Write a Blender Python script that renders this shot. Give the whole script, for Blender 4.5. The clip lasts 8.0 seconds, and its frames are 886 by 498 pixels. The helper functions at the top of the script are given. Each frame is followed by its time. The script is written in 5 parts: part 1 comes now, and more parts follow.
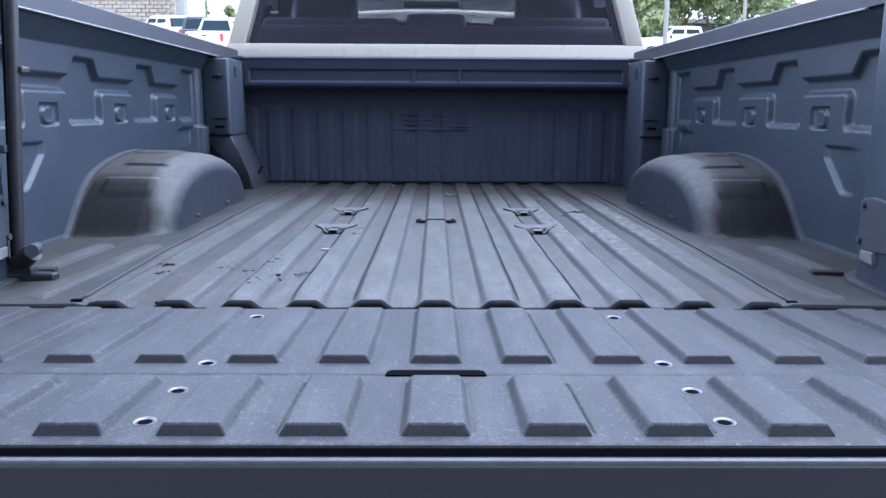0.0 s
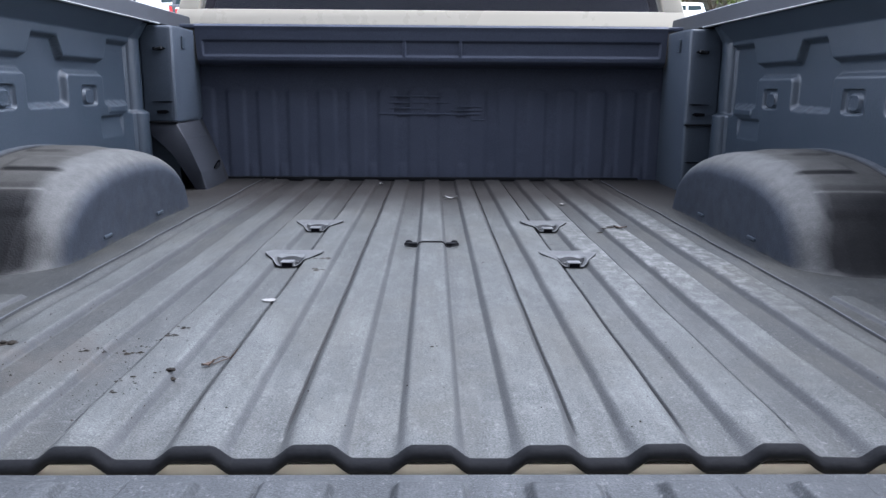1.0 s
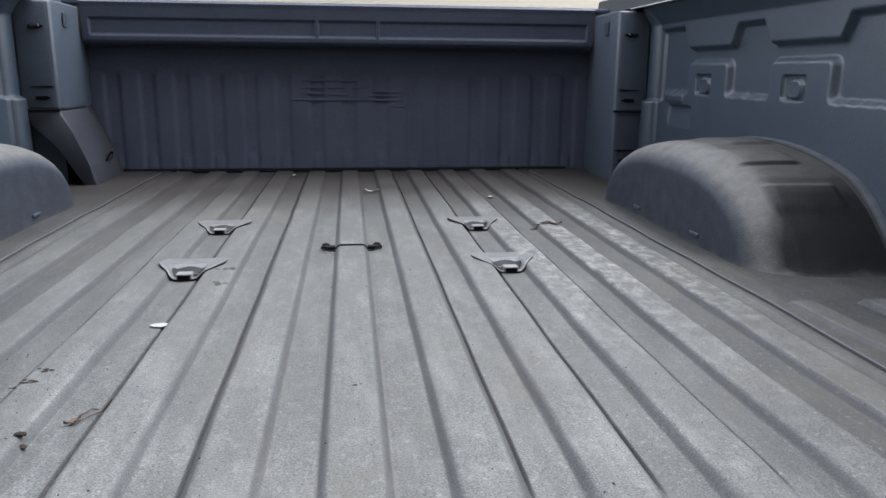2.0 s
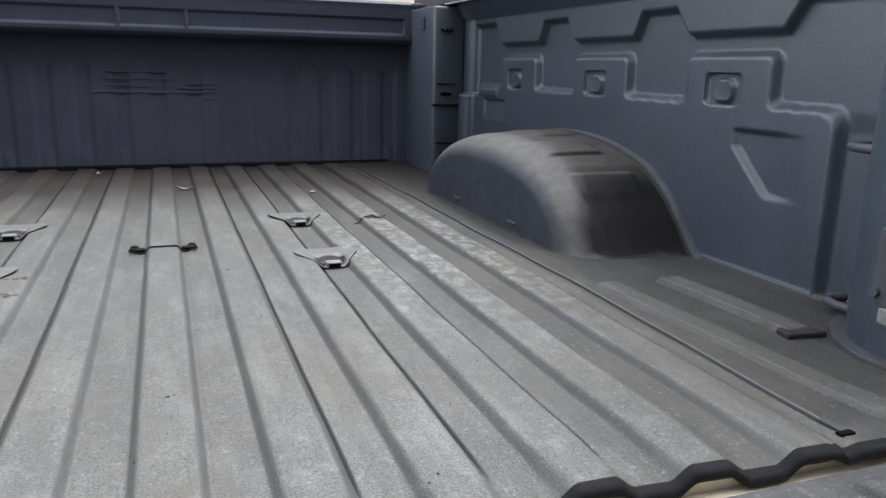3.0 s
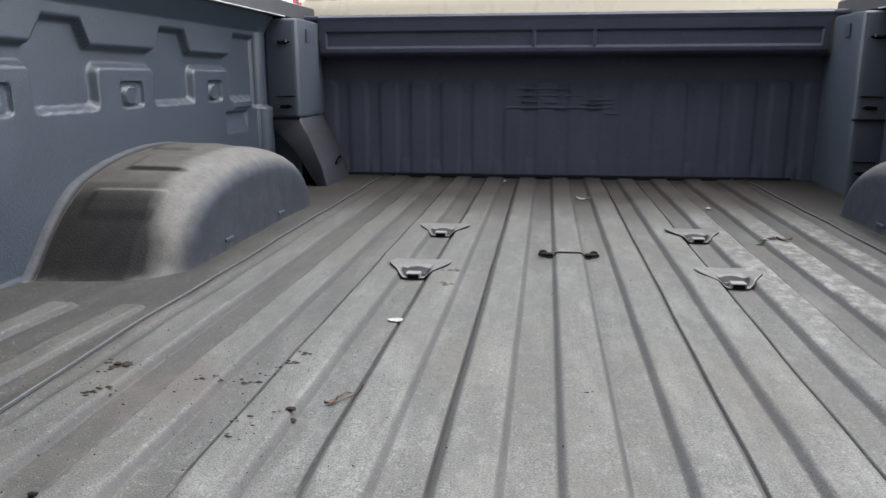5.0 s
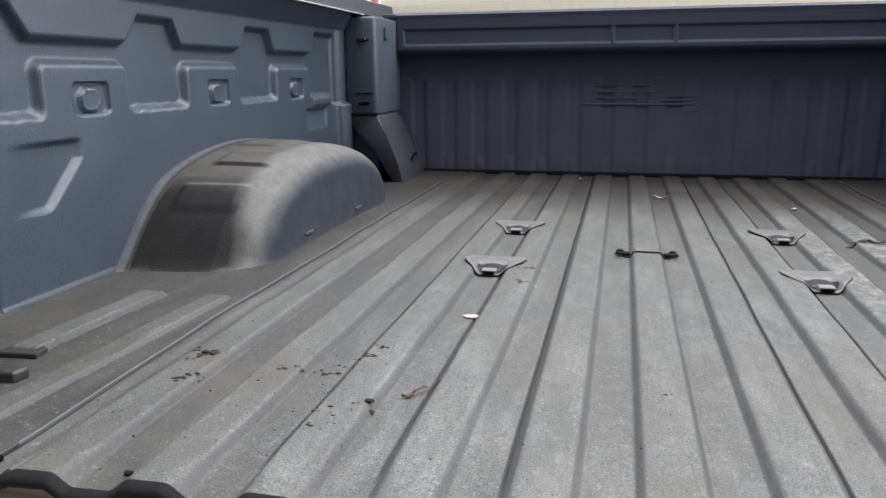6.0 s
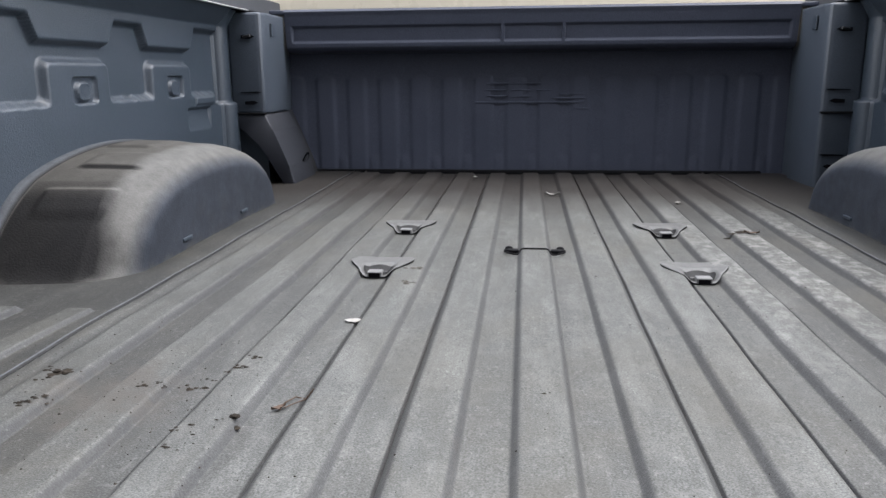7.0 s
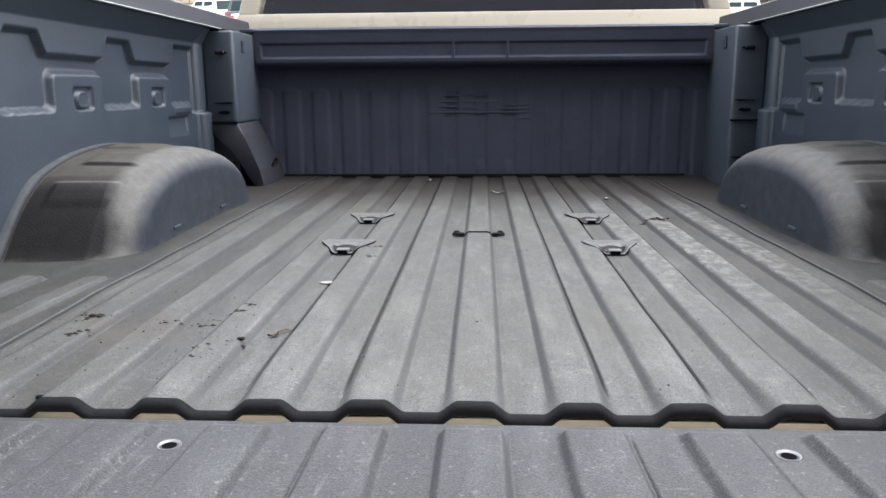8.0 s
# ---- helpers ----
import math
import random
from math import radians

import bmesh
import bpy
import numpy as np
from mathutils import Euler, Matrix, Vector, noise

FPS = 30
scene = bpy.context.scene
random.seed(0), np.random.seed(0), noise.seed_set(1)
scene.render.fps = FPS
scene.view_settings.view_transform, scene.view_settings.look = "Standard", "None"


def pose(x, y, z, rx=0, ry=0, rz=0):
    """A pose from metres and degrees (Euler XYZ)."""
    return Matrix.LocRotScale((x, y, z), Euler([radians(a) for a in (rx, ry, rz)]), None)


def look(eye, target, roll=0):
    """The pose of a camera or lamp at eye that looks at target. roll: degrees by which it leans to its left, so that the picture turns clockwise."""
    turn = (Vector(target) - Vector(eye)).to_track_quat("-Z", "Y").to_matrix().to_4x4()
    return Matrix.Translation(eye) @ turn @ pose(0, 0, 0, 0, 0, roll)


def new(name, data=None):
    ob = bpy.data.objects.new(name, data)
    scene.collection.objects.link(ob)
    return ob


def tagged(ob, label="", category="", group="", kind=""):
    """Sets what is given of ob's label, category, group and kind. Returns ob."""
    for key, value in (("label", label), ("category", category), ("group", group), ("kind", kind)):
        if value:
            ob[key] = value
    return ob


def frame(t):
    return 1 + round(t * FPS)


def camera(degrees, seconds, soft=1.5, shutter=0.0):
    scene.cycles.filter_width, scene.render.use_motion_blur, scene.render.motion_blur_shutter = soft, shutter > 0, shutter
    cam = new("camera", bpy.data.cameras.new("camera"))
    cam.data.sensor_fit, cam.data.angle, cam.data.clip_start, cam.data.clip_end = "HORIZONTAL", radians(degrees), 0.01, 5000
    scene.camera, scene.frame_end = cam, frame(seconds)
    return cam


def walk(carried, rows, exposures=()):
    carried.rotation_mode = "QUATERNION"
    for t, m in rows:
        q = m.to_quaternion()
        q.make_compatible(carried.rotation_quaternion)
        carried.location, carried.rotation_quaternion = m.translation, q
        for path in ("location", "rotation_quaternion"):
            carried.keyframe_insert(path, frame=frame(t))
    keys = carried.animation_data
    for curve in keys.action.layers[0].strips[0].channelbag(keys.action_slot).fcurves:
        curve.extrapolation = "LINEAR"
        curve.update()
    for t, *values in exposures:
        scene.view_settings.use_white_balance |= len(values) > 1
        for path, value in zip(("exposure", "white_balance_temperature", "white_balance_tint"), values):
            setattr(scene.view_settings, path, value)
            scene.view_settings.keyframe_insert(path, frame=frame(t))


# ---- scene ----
cam = camera(60.8, 8.0)
PATH = [
    (0, (-0.0010, -1.1880, 0.3040), (0.0190, 0.7790, -0.0570), 0.30),
    (0.2, (0.0090, -1.0580, 0.3040), (0.0250, 0.9070, -0.0700), 0.35),
    (0.5, (0.0210, -0.9210, 0.3050), (0.0310, 1.0410, -0.0850), 0.40),
    (1, (0.0010, -0.6210, 0.3140), (0.0300, 1.3350, -0.1020), 0.35),
    (1.2, (-0.0010, -0.5540, 0.3230), (0.0290, 1.3980, -0.1120), 0.20),
    (2.3, (0.0035, -0.4615, 0.3150), (0.3680, 1.4505, -0.1450), 0.86),
    (2.5, (0.0095, -0.4605, 0.3160), (0.4640, 1.4310, -0.1465), 1.06),
    (3, (0.0140, -0.4560, 0.3155), (0.6880, 1.3680, -0.1500), 1.23),
    (3.5, (0.0095, -0.4550, 0.3140), (0.6285, 1.3885, -0.1515), 1.05),
    (4, (-0.0155, -0.4545, 0.3165), (0.3545, 1.4550, -0.1460), 0.56),
    (4.5, (-0.0325, -0.4685, 0.3230), (0.0355, 1.4775, -0.1335), 0.19),
    (5, (-0.0490, -0.4840, 0.3240), (-0.3105, 1.4485, -0.1195), -0.14),
    (5.2, (-0.0470, -0.4905, 0.3230), (-0.4230, 1.4250, -0.1150), -0.41),
    (6.3, (-0.0575, -0.4900, 0.3265), (-0.5050, 1.4050, -0.1290), -0.44),
    (6.5, (-0.0485, -0.4805, 0.3255), (-0.4255, 1.4290, -0.1340), -0.44),
    (7, (-0.0235, -0.4525, 0.3190), (-0.2315, 1.4845, -0.1340), -0.44),
    (7.5, (-0.0095, -0.4845, 0.3160), (-0.1565, 1.4620, -0.1200), -0.47),
    (7.7, (-0.0030, -0.5440, 0.3290), (-0.1340, 1.4020, -0.1120), -0.60),
    (8, (0.0070, -0.7000, 0.3040), (-0.0950, 1.2540, -0.1070), -0.40),
]
walk(cam, [(t, look(eye, target, roll)) for t, eye, target, roll in PATH], exposures=[(0.0, 3.38, 5150, 17), (0.5, 3.36, 5400, 15.5), (1.0, 3.42, 5750, 14), (2.3, 3.48, 6450, 12), (4.5, 3.46, 6750, 12), (6.5, 3.44, 6650, 12), (7.5, 3.43, 6620, 12), (8.0, 3.52, 6620, 12)])

# ---- light ----
world = bpy.data.worlds.new("daylight")
scene.world = world
world.use_nodes = True
wn = world.node_tree
sky = wn.nodes.new("ShaderNodeTexSky")
sky.sky_type, sky.sun_disc = "NISHITA", False
sky.sun_elevation, sky.sun_rotation = radians(65), radians(77)
wn.nodes["Background"].inputs["Strength"].default_value = 0.13
sky.air_density, sky.dust_density, sky.ozone_density = 1.0, 0.6, 1.0
haze = wn.nodes.new("ShaderNodeHueSaturation")          # thin bright cloud takes most of the blue out of the sky
haze.inputs["Saturation"].default_value = 0.22
wn.links.new(sky.outputs["Color"], haze.inputs["Color"])
wn.links.new(haze.outputs["Color"], wn.nodes["Background"].inputs["Color"])
sun = new("sun", bpy.data.lights.new("sun", "SUN"))
sun.data.energy, sun.data.angle, sun.data.color = 0.22, radians(36), (1.0, 0.96, 0.87)
sun.matrix_world = look((9.5, 2.5, 24), (0, 0, 0))


# ---- materials ----
def material(name, base, rough=0.5, metal=0.0, second=None, scale=6.0, stretch=(1, 1, 1), low=0.35, high=0.7,
             grain=0.0, grain_scale=200.0, bump=0.0, bump_scale=200.0, rough_var=0.0, specular=0.5):
    """Principled surface: two colours mixed by a broad noise, a fine grain on top, and a fine relief, in metres."""
    m = bpy.data.materials.new(name)
    m.use_nodes = True
    t = m.node_tree
    b = t.nodes["Principled BSDF"]
    b.inputs["Base Color"].default_value = (*base, 1)
    b.inputs["Roughness"].default_value, b.inputs["Metallic"].default_value = rough, metal
    b.inputs["Specular IOR Level"].default_value = specular
    co = t.nodes.new("ShaderNodeNewGeometry").outputs["Position"]
    colour = None
    if second:
        mp = t.nodes.new("ShaderNodeMapping")
        mp.inputs["Scale"].default_value = stretch
        t.links.new(co, mp.inputs["Vector"])
        n = t.nodes.new("ShaderNodeTexNoise")
        n.inputs["Scale"].default_value, n.inputs["Detail"].default_value, n.inputs["Roughness"].default_value = scale, 6, 0.62
        t.links.new(mp.outputs[0], n.inputs["Vector"])
        r = t.nodes.new("ShaderNodeMapRange")
        r.inputs["From Min"].default_value, r.inputs["From Max"].default_value = low, high
        t.links.new(n.outputs["Fac"], r.inputs["Value"])
        mix = t.nodes.new("ShaderNodeMix")
        mix.data_type = "RGBA"
        mix.inputs["A"].default_value, mix.inputs["B"].default_value = (*base, 1), (*second, 1)
        t.links.new(r.outputs[0], mix.inputs["Factor"])
        colour = mix.outputs["Result"]
        if rough_var:
            rr = t.nodes.new("ShaderNodeMapRange")
            rr.inputs["To Min"].default_value, rr.inputs["To Max"].default_value = rough - rough_var, rough + rough_var
            t.links.new(n.outputs["Fac"], rr.inputs["Value"])
            t.links.new(rr.outputs[0], b.inputs["Roughness"])
    if grain:
        n = t.nodes.new("ShaderNodeTexNoise")
        n.inputs["Scale"].default_value, n.inputs["Detail"].default_value = grain_scale, 3
        t.links.new(co, n.inputs["Vector"])
        r = t.nodes.new("ShaderNodeMapRange")
        r.inputs["From Min"].default_value, r.inputs["From Max"].default_value = 0.3, 0.7
        r.inputs["To Min"].default_value, r.inputs["To Max"].default_value = 1 - grain, 1 + grain
        t.links.new(n.outputs["Fac"], r.inputs["Value"])
        mul = t.nodes.new("ShaderNodeMix")
        mul.data_type, mul.blend_type = "RGBA", "MULTIPLY"
        mul.inputs["Factor"].default_value = 1
        if colour:
            t.links.new(colour, mul.inputs["A"])
        else:
            mul.inputs["A"].default_value = (*base, 1)
        t.links.new(r.outputs[0], mul.inputs["B"])
        colour = mul.outputs["Result"]
    if colour:
        t.links.new(colour, b.inputs["Base Color"])
    if bump:
        n = t.nodes.new("ShaderNodeTexNoise")
        n.inputs["Scale"].default_value, n.inputs["Detail"].default_value = bump_scale, 2
        t.links.new(co, n.inputs["Vector"])
        bp = t.nodes.new("ShaderNodeBump")
        bp.inputs["Strength"].default_value, bp.inputs["Distance"].default_value = bump, 0.5 / bump_scale
        t.links.new(n.outputs["Fac"], bp.inputs["Height"])
        t.links.new(bp.outputs[0], b.inputs["Normal"])
    return m


def worn_edges(m, colour, lo, hi, amount, inside=0.0, ledges=False):
    """Rubbed, paler liner along proud edges, broken up by noise."""
    t = m.node_tree
    b = t.nodes["Principled BSDF"]
    geo = t.nodes.new("ShaderNodeNewGeometry")
    r = t.nodes.new("ShaderNodeMapRange")
    r.inputs["From Min"].default_value, r.inputs["From Max"].default_value = lo, hi
    t.links.new(geo.outputs["Pointiness"], r.inputs["Value"])
    n = t.nodes.new("ShaderNodeTexNoise")
    n.inputs["Scale"].default_value, n.inputs["Detail"].default_value = 45, 4
    t.links.new(geo.outputs["Position"], n.inputs["Vector"])
    q = t.nodes.new("ShaderNodeMapRange")
    q.inputs["From Min"].default_value, q.inputs["From Max"].default_value = 0.35, 0.6
    q.inputs["To Max"].default_value = amount
    t.links.new(n.outputs["Fac"], q.inputs["Value"])
    mu = t.nodes.new("ShaderNodeMath")
    mu.operation = "MULTIPLY"
    t.links.new(r.outputs[0], mu.inputs[0])
    t.links.new(q.outputs[0], mu.inputs[1])
    if inside:                                           # only outside this distance from the bed's middle
        sx, ab, gt, m2 = (t.nodes.new(n) for n in ("ShaderNodeSeparateXYZ", "ShaderNodeMath", "ShaderNodeMath", "ShaderNodeMath"))
        ab.operation, gt.operation, m2.operation = "ABSOLUTE", "GREATER_THAN", "MULTIPLY"
        gt.inputs[1].default_value = inside
        t.links.new(geo.outputs["Position"], sx.inputs[0])
        t.links.new(sx.outputs["X"], ab.inputs[0])
        t.links.new(ab.outputs[0], gt.inputs[0])
        t.links.new(gt.outputs[0], m2.inputs[0])
        t.links.new(mu.outputs[0], m2.inputs[1])
        mu = m2
    if ledges:                                           # only where the edge looks upwards
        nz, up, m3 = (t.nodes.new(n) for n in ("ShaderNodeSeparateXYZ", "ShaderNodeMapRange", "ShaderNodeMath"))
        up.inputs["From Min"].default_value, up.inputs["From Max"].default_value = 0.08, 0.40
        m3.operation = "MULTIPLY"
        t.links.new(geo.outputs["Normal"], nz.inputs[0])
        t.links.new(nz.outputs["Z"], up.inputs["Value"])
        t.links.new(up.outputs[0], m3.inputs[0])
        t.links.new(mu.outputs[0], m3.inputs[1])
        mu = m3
    mix = t.nodes.new("ShaderNodeMix")
    mix.data_type = "RGBA"
    t.links.new(mu.outputs[0], mix.inputs["Factor"])
    t.links.new(b.inputs["Base Color"].links[0].from_socket, mix.inputs["A"])
    mix.inputs["B"].default_value = (*colour, 1)
    t.links.new(mix.outputs["Result"], b.inputs["Base Color"])


def glass(name, tint):
    m = bpy.data.materials.new(name)
    m.use_nodes = True
    t = m.node_tree
    t.nodes.remove(t.nodes["Principled BSDF"])
    clear, gloss = t.nodes.new("ShaderNodeBsdfTransparent"), t.nodes.new("ShaderNodeBsdfGlossy")
    fres, mix = t.nodes.new("ShaderNodeFresnel"), t.nodes.new("ShaderNodeMixShader")
    clear.inputs["Color"].default_value = (*tint, 1)
    gloss.inputs["Roughness"].default_value = 0.02
    fres.inputs["IOR"].default_value = 1.5
    t.links.new(fres.outputs[0], mix.inputs[0])
    t.links.new(clear.outputs[0], mix.inputs[1])
    t.links.new(gloss.outputs[0], mix.inputs[2])
    t.links.new(mix.outputs[0], t.nodes["Material Output"].inputs["Surface"])
    return m


def floor_material(name, clean, dust, amount, margins=False, grain=0.45, scuff=0.55):
    """Spray-on liner with dust scuffed onto the ribs, drag marks along the bed, rust-brown stains and pale scratches."""
    m = material(name, clean, 0.62, second=dust, scale=9, stretch=(2.6, 0.55, 1), low=0.62 - amount, high=0.95 - amount,
                 grain=grain, grain_scale=560, bump=0.55, bump_scale=560, specular=0.3)
    t = m.node_tree
    b = t.nodes["Principled BSDF"]
    src = b.inputs["Base Color"].links[0].from_socket
    co = t.nodes.new("ShaderNodeNewGeometry").outputs["Position"]

    def layer(src, colour, scale, stretch, lo, hi, strength):
        mp = t.nodes.new("ShaderNodeMapping")
        mp.inputs["Scale"].default_value = stretch
        mp.inputs["Location"].default_value = (scale, 3.7 * scale, 0)
        t.links.new(co, mp.inputs["Vector"])
        n = t.nodes.new("ShaderNodeTexNoise")
        n.inputs["Scale"].default_value, n.inputs["Detail"].default_value, n.inputs["Roughness"].default_value = scale, 8, 0.7
        t.links.new(mp.outputs[0], n.inputs["Vector"])
        r = t.nodes.new("ShaderNodeMapRange")
        r.inputs["From Min"].default_value, r.inputs["From Max"].default_value = lo, hi
        r.inputs["To Max"].default_value = strength
        t.links.new(n.outputs["Fac"], r.inputs["Value"])
        mix = t.nodes.new("ShaderNodeMix")
        mix.data_type = "RGBA"
        t.links.new(r.outputs[0], mix.inputs["Factor"])
        t.links.new(src, mix.inputs["A"])
        mix.inputs["B"].default_value = (*colour, 1)
        return mix.outputs["Result"]

    if margins:
        src = layer(src, (0.150, 0.149, 0.141), 33, (1.3, 0.8, 1), 0.50, 0.62, 0.16)                 # dried pale blotches
        src = layer(src, (0.040, 0.038, 0.036), 24, (1.2, 0.8, 1), 0.54, 0.66, 0.26)                 # and darker ones
    sep = t.nodes.new("ShaderNodeSeparateXYZ")
    t.links.new(co, sep.inputs[0])
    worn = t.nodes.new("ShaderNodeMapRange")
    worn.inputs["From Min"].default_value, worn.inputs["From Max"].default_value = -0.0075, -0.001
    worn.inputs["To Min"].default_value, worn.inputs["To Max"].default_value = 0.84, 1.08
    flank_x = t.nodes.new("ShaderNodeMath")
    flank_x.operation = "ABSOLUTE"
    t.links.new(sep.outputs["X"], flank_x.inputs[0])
    hollow_gain = t.nodes.new("ShaderNodeMapRange")           # the hollows get darker towards the bed sides
    hollow_gain.inputs["From Min"].default_value, hollow_gain.inputs["From Max"].default_value = 0.20, 0.46
    hollow_gain.inputs["To Min"].default_value, hollow_gain.inputs["To Max"].default_value = 0.92, 0.42
    t.links.new(flank_x.outputs[0], hollow_gain.inputs["Value"])
    t.links.new(hollow_gain.outputs[0], worn.inputs["To Min"])
    # the rib tops get darker outwards as well
    top_gain = t.nodes.new("ShaderNodeMapRange")
    top_gain.inputs["From Min"].default_value, top_gain.inputs["From Max"].default_value = 0.24, 0.56
    top_gain.inputs["To Min"].default_value, top_gain.inputs["To Max"].default_value = 1.08, 0.72
    t.links.new(flank_x.outputs[0], top_gain.inputs["Value"])
    t.links.new(top_gain.outputs[0], worn.inputs["To Max"])
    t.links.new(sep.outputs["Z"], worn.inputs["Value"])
    tops = t.nodes.new("ShaderNodeMix")
    tops.data_type, tops.blend_type = "RGBA", "MULTIPLY"
    tops.inputs["Factor"].default_value = 1
    t.links.new(src, tops.inputs["A"])
    if margins:                                          # cleaner side margins outside the seam, worn pads, and lens falloff in the colour
        side = t.nodes.new("ShaderNodeMath")
        side.operation = "ABSOLUTE"
        t.links.new(sep.outputs["X"], side.inputs[0])
        outer = t.nodes.new("ShaderNodeMapRange")
        outer.inputs["From Min"].default_value, outer.inputs["From Max"].default_value = 0.583, 0.592
        t.links.new(side.outputs[0], outer.inputs["Value"])
        pads = t.nodes.new("ShaderNodeMapRange")
        pads.inputs["From Min"].default_value, pads.inputs["From Max"].default_value = -0.004, 0.006
        pads.inputs["To Min"].default_value, pads.inputs["To Max"].default_value = 0.31, 0.86
        t.links.new(sep.outputs["Z"], pads.inputs["Value"])
        both = t.nodes.new("ShaderNodeMix")
        t.links.new(outer.outputs[0], both.inputs["Factor"])
        t.links.new(worn.outputs[0], both.inputs["A"])
        t.links.new(pads.outputs[0], both.inputs["B"])
        worn = both
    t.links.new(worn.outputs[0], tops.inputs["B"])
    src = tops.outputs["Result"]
    if margins:
        src = layer(src, (0.040, 0.039, 0.034), 12, (4.5, 0.28, 1), 0.47, 0.72, 0.45)                # dirt dragged along the hollows
        src = layer(src, (0.056, 0.052, 0.041), 3.1, (1, 1, 1), 0.48, 0.70, 0.50)                    # broad olive-brown film
        src = layer(src, (0.020, 0.019, 0.017), 150, (1, 1, 1), 0.57, 0.65, 0.42)                    # dark grit
    else:
        src = layer(src, (0.020, 0.021, 0.022), 9, (1.5, 1.5, 1), 0.50, 0.72, 0.35)
        src = layer(src, (0.018, 0.018, 0.018), 170, (1, 1, 1), 0.60, 0.68, 0.5)
    src = layer(src, (0.20, 0.20, 0.195), 190, (1, 0.7, 1), 0.58, 0.67, 0.36)                        # pale grit
    src = layer(src, (0.20, 0.20, 0.195), 60, (0.45, 1.6, 1), 0.60, 0.76, scuff * 0.45)     # pale scuffs across the ribs
    src = layer(src, (0.19, 0.19, 0.185), 30, (3.0, 0.35, 1), 0.62, 0.74, scuff * 0.45)     # drag marks along them
    if margins:                                          # steep rib sides hold less dust, and their shade is put in here too
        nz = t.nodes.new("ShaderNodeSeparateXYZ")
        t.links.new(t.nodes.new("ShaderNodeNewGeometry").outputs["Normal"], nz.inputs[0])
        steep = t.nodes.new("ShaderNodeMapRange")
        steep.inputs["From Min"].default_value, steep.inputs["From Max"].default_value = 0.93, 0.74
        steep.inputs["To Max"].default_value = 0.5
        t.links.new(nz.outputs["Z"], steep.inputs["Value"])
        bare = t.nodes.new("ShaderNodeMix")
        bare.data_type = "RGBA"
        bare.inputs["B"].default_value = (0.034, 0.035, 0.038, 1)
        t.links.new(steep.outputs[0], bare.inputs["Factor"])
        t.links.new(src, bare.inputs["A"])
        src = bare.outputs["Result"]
        # chalky scrapes on the rib tops of the right-hand half
        where = None
        for sock, lo, hi in ((sep.outputs["X"], 0.18, 0.36), (sep.outputs["Z"], -0.0035, -0.001), (sep.outputs["Y"], 1.55, 1.1), (sep.outputs["Y"], 0.25, 0.7), (sep.outputs["X"], 0.60, 0.54)):
            r = t.nodes.new("ShaderNodeMapRange")
            r.inputs["From Min"].default_value, r.inputs["From Max"].default_value = lo, hi
            t.links.new(sock, r.inputs["Value"])
            if where is None:
                where = r.outputs[0]
            else:
                mu = t.nodes.new("ShaderNodeMath")
                mu.operation = "MULTIPLY"
                t.links.new(where, mu.inputs[0])
                t.links.new(r.outputs[0], mu.inputs[1])
                where = mu.outputs[0]
        before = src
        chalk = layer(src, (0.25, 0.25, 0.240), 40, (1.1, 0.8, 1), 0.46, 0.64, 0.55)
        put = t.nodes.new("ShaderNodeMix")
        put.data_type = "RGBA"
        t.links.new(where, put.inputs["Factor"])
        t.links.new(before, put.inputs["A"])
        t.links.new(chalk, put.inputs["B"])
        src = put.outputs["Result"]
    src = layer(src, (0.056, 0.047, 0.038), 5.5, (1, 0.8, 1), 0.62, 0.8, 0.42)     # brown water stains
    src = layer(src, (0.05, 0.05, 0.05), 60, (1, 1, 1), 0.68, 0.74, 0.6)         # dark flecks
    if margins:                                          # brown dirt washed up against the front wall, plus shade put in the colour
        far = t.nodes.new("ShaderNodeMapRange")
        far.inputs["From Min"].default_value, far.inputs["From Max"].default_value = 1.22, 1.66
        far.inputs["To Max"].default_value = 1.0
        t.links.new(sep.outputs["Y"], far.inputs["Value"])
        blot = t.nodes.new("ShaderNodeTexNoise")
        blot.inputs["Scale"].default_value, blot.inputs["Detail"].default_value = 7, 6
        t.links.new(co, blot.inputs["Vector"])
        amt = t.nodes.new("ShaderNodeMath")
        amt.operation = "MULTIPLY_ADD"
        amt.inputs[1].default_value, amt.inputs[2].default_value = 0.7, -0.35
        t.links.new(blot.outputs["Fac"], amt.inputs[0])
        tot = t.nodes.new("ShaderNodeMath")
        tot.operation, tot.use_clamp = "ADD", True
        t.links.new(amt.outputs[0], tot.inputs[0])
        t.links.new(far.outputs[0], tot.inputs[1])
        gate_amt = t.nodes.new("ShaderNodeMath")
        gate_amt.operation = "MULTIPLY"
        t.links.new(tot.outputs[0], gate_amt.inputs[0])
        on = t.nodes.new("ShaderNodeMapRange")
        on.inputs["From Min"].default_value, on.inputs["From Max"].default_value = 1.0, 1.35
        t.links.new(sep.outputs["Y"], on.inputs["Value"])
        t.links.new(on.outputs[0], gate_amt.inputs[1])
        dirt_and_shade = t.nodes.new("ShaderNodeMix")
        dirt_and_shade.data_type = "RGBA"
        dirt_and_shade.inputs["B"].default_value = (0.0125, 0.0105, 0.0095, 1)
        t.links.new(gate_amt.outputs[0], dirt_and_shade.inputs["Factor"])
        t.links.new(src, dirt_and_shade.inputs["A"])
        src = dirt_and_shade.outputs["Result"]
    # brown leaf-litter stain spread round one spot, broken up by noise
    dist = t.nodes.new("ShaderNodeVectorMath")
    dist.operation = "DISTANCE"
    dist.inputs[1].default_value = (-0.44, 0.24, 0.0)
    t.links.new(co, dist.inputs[0])
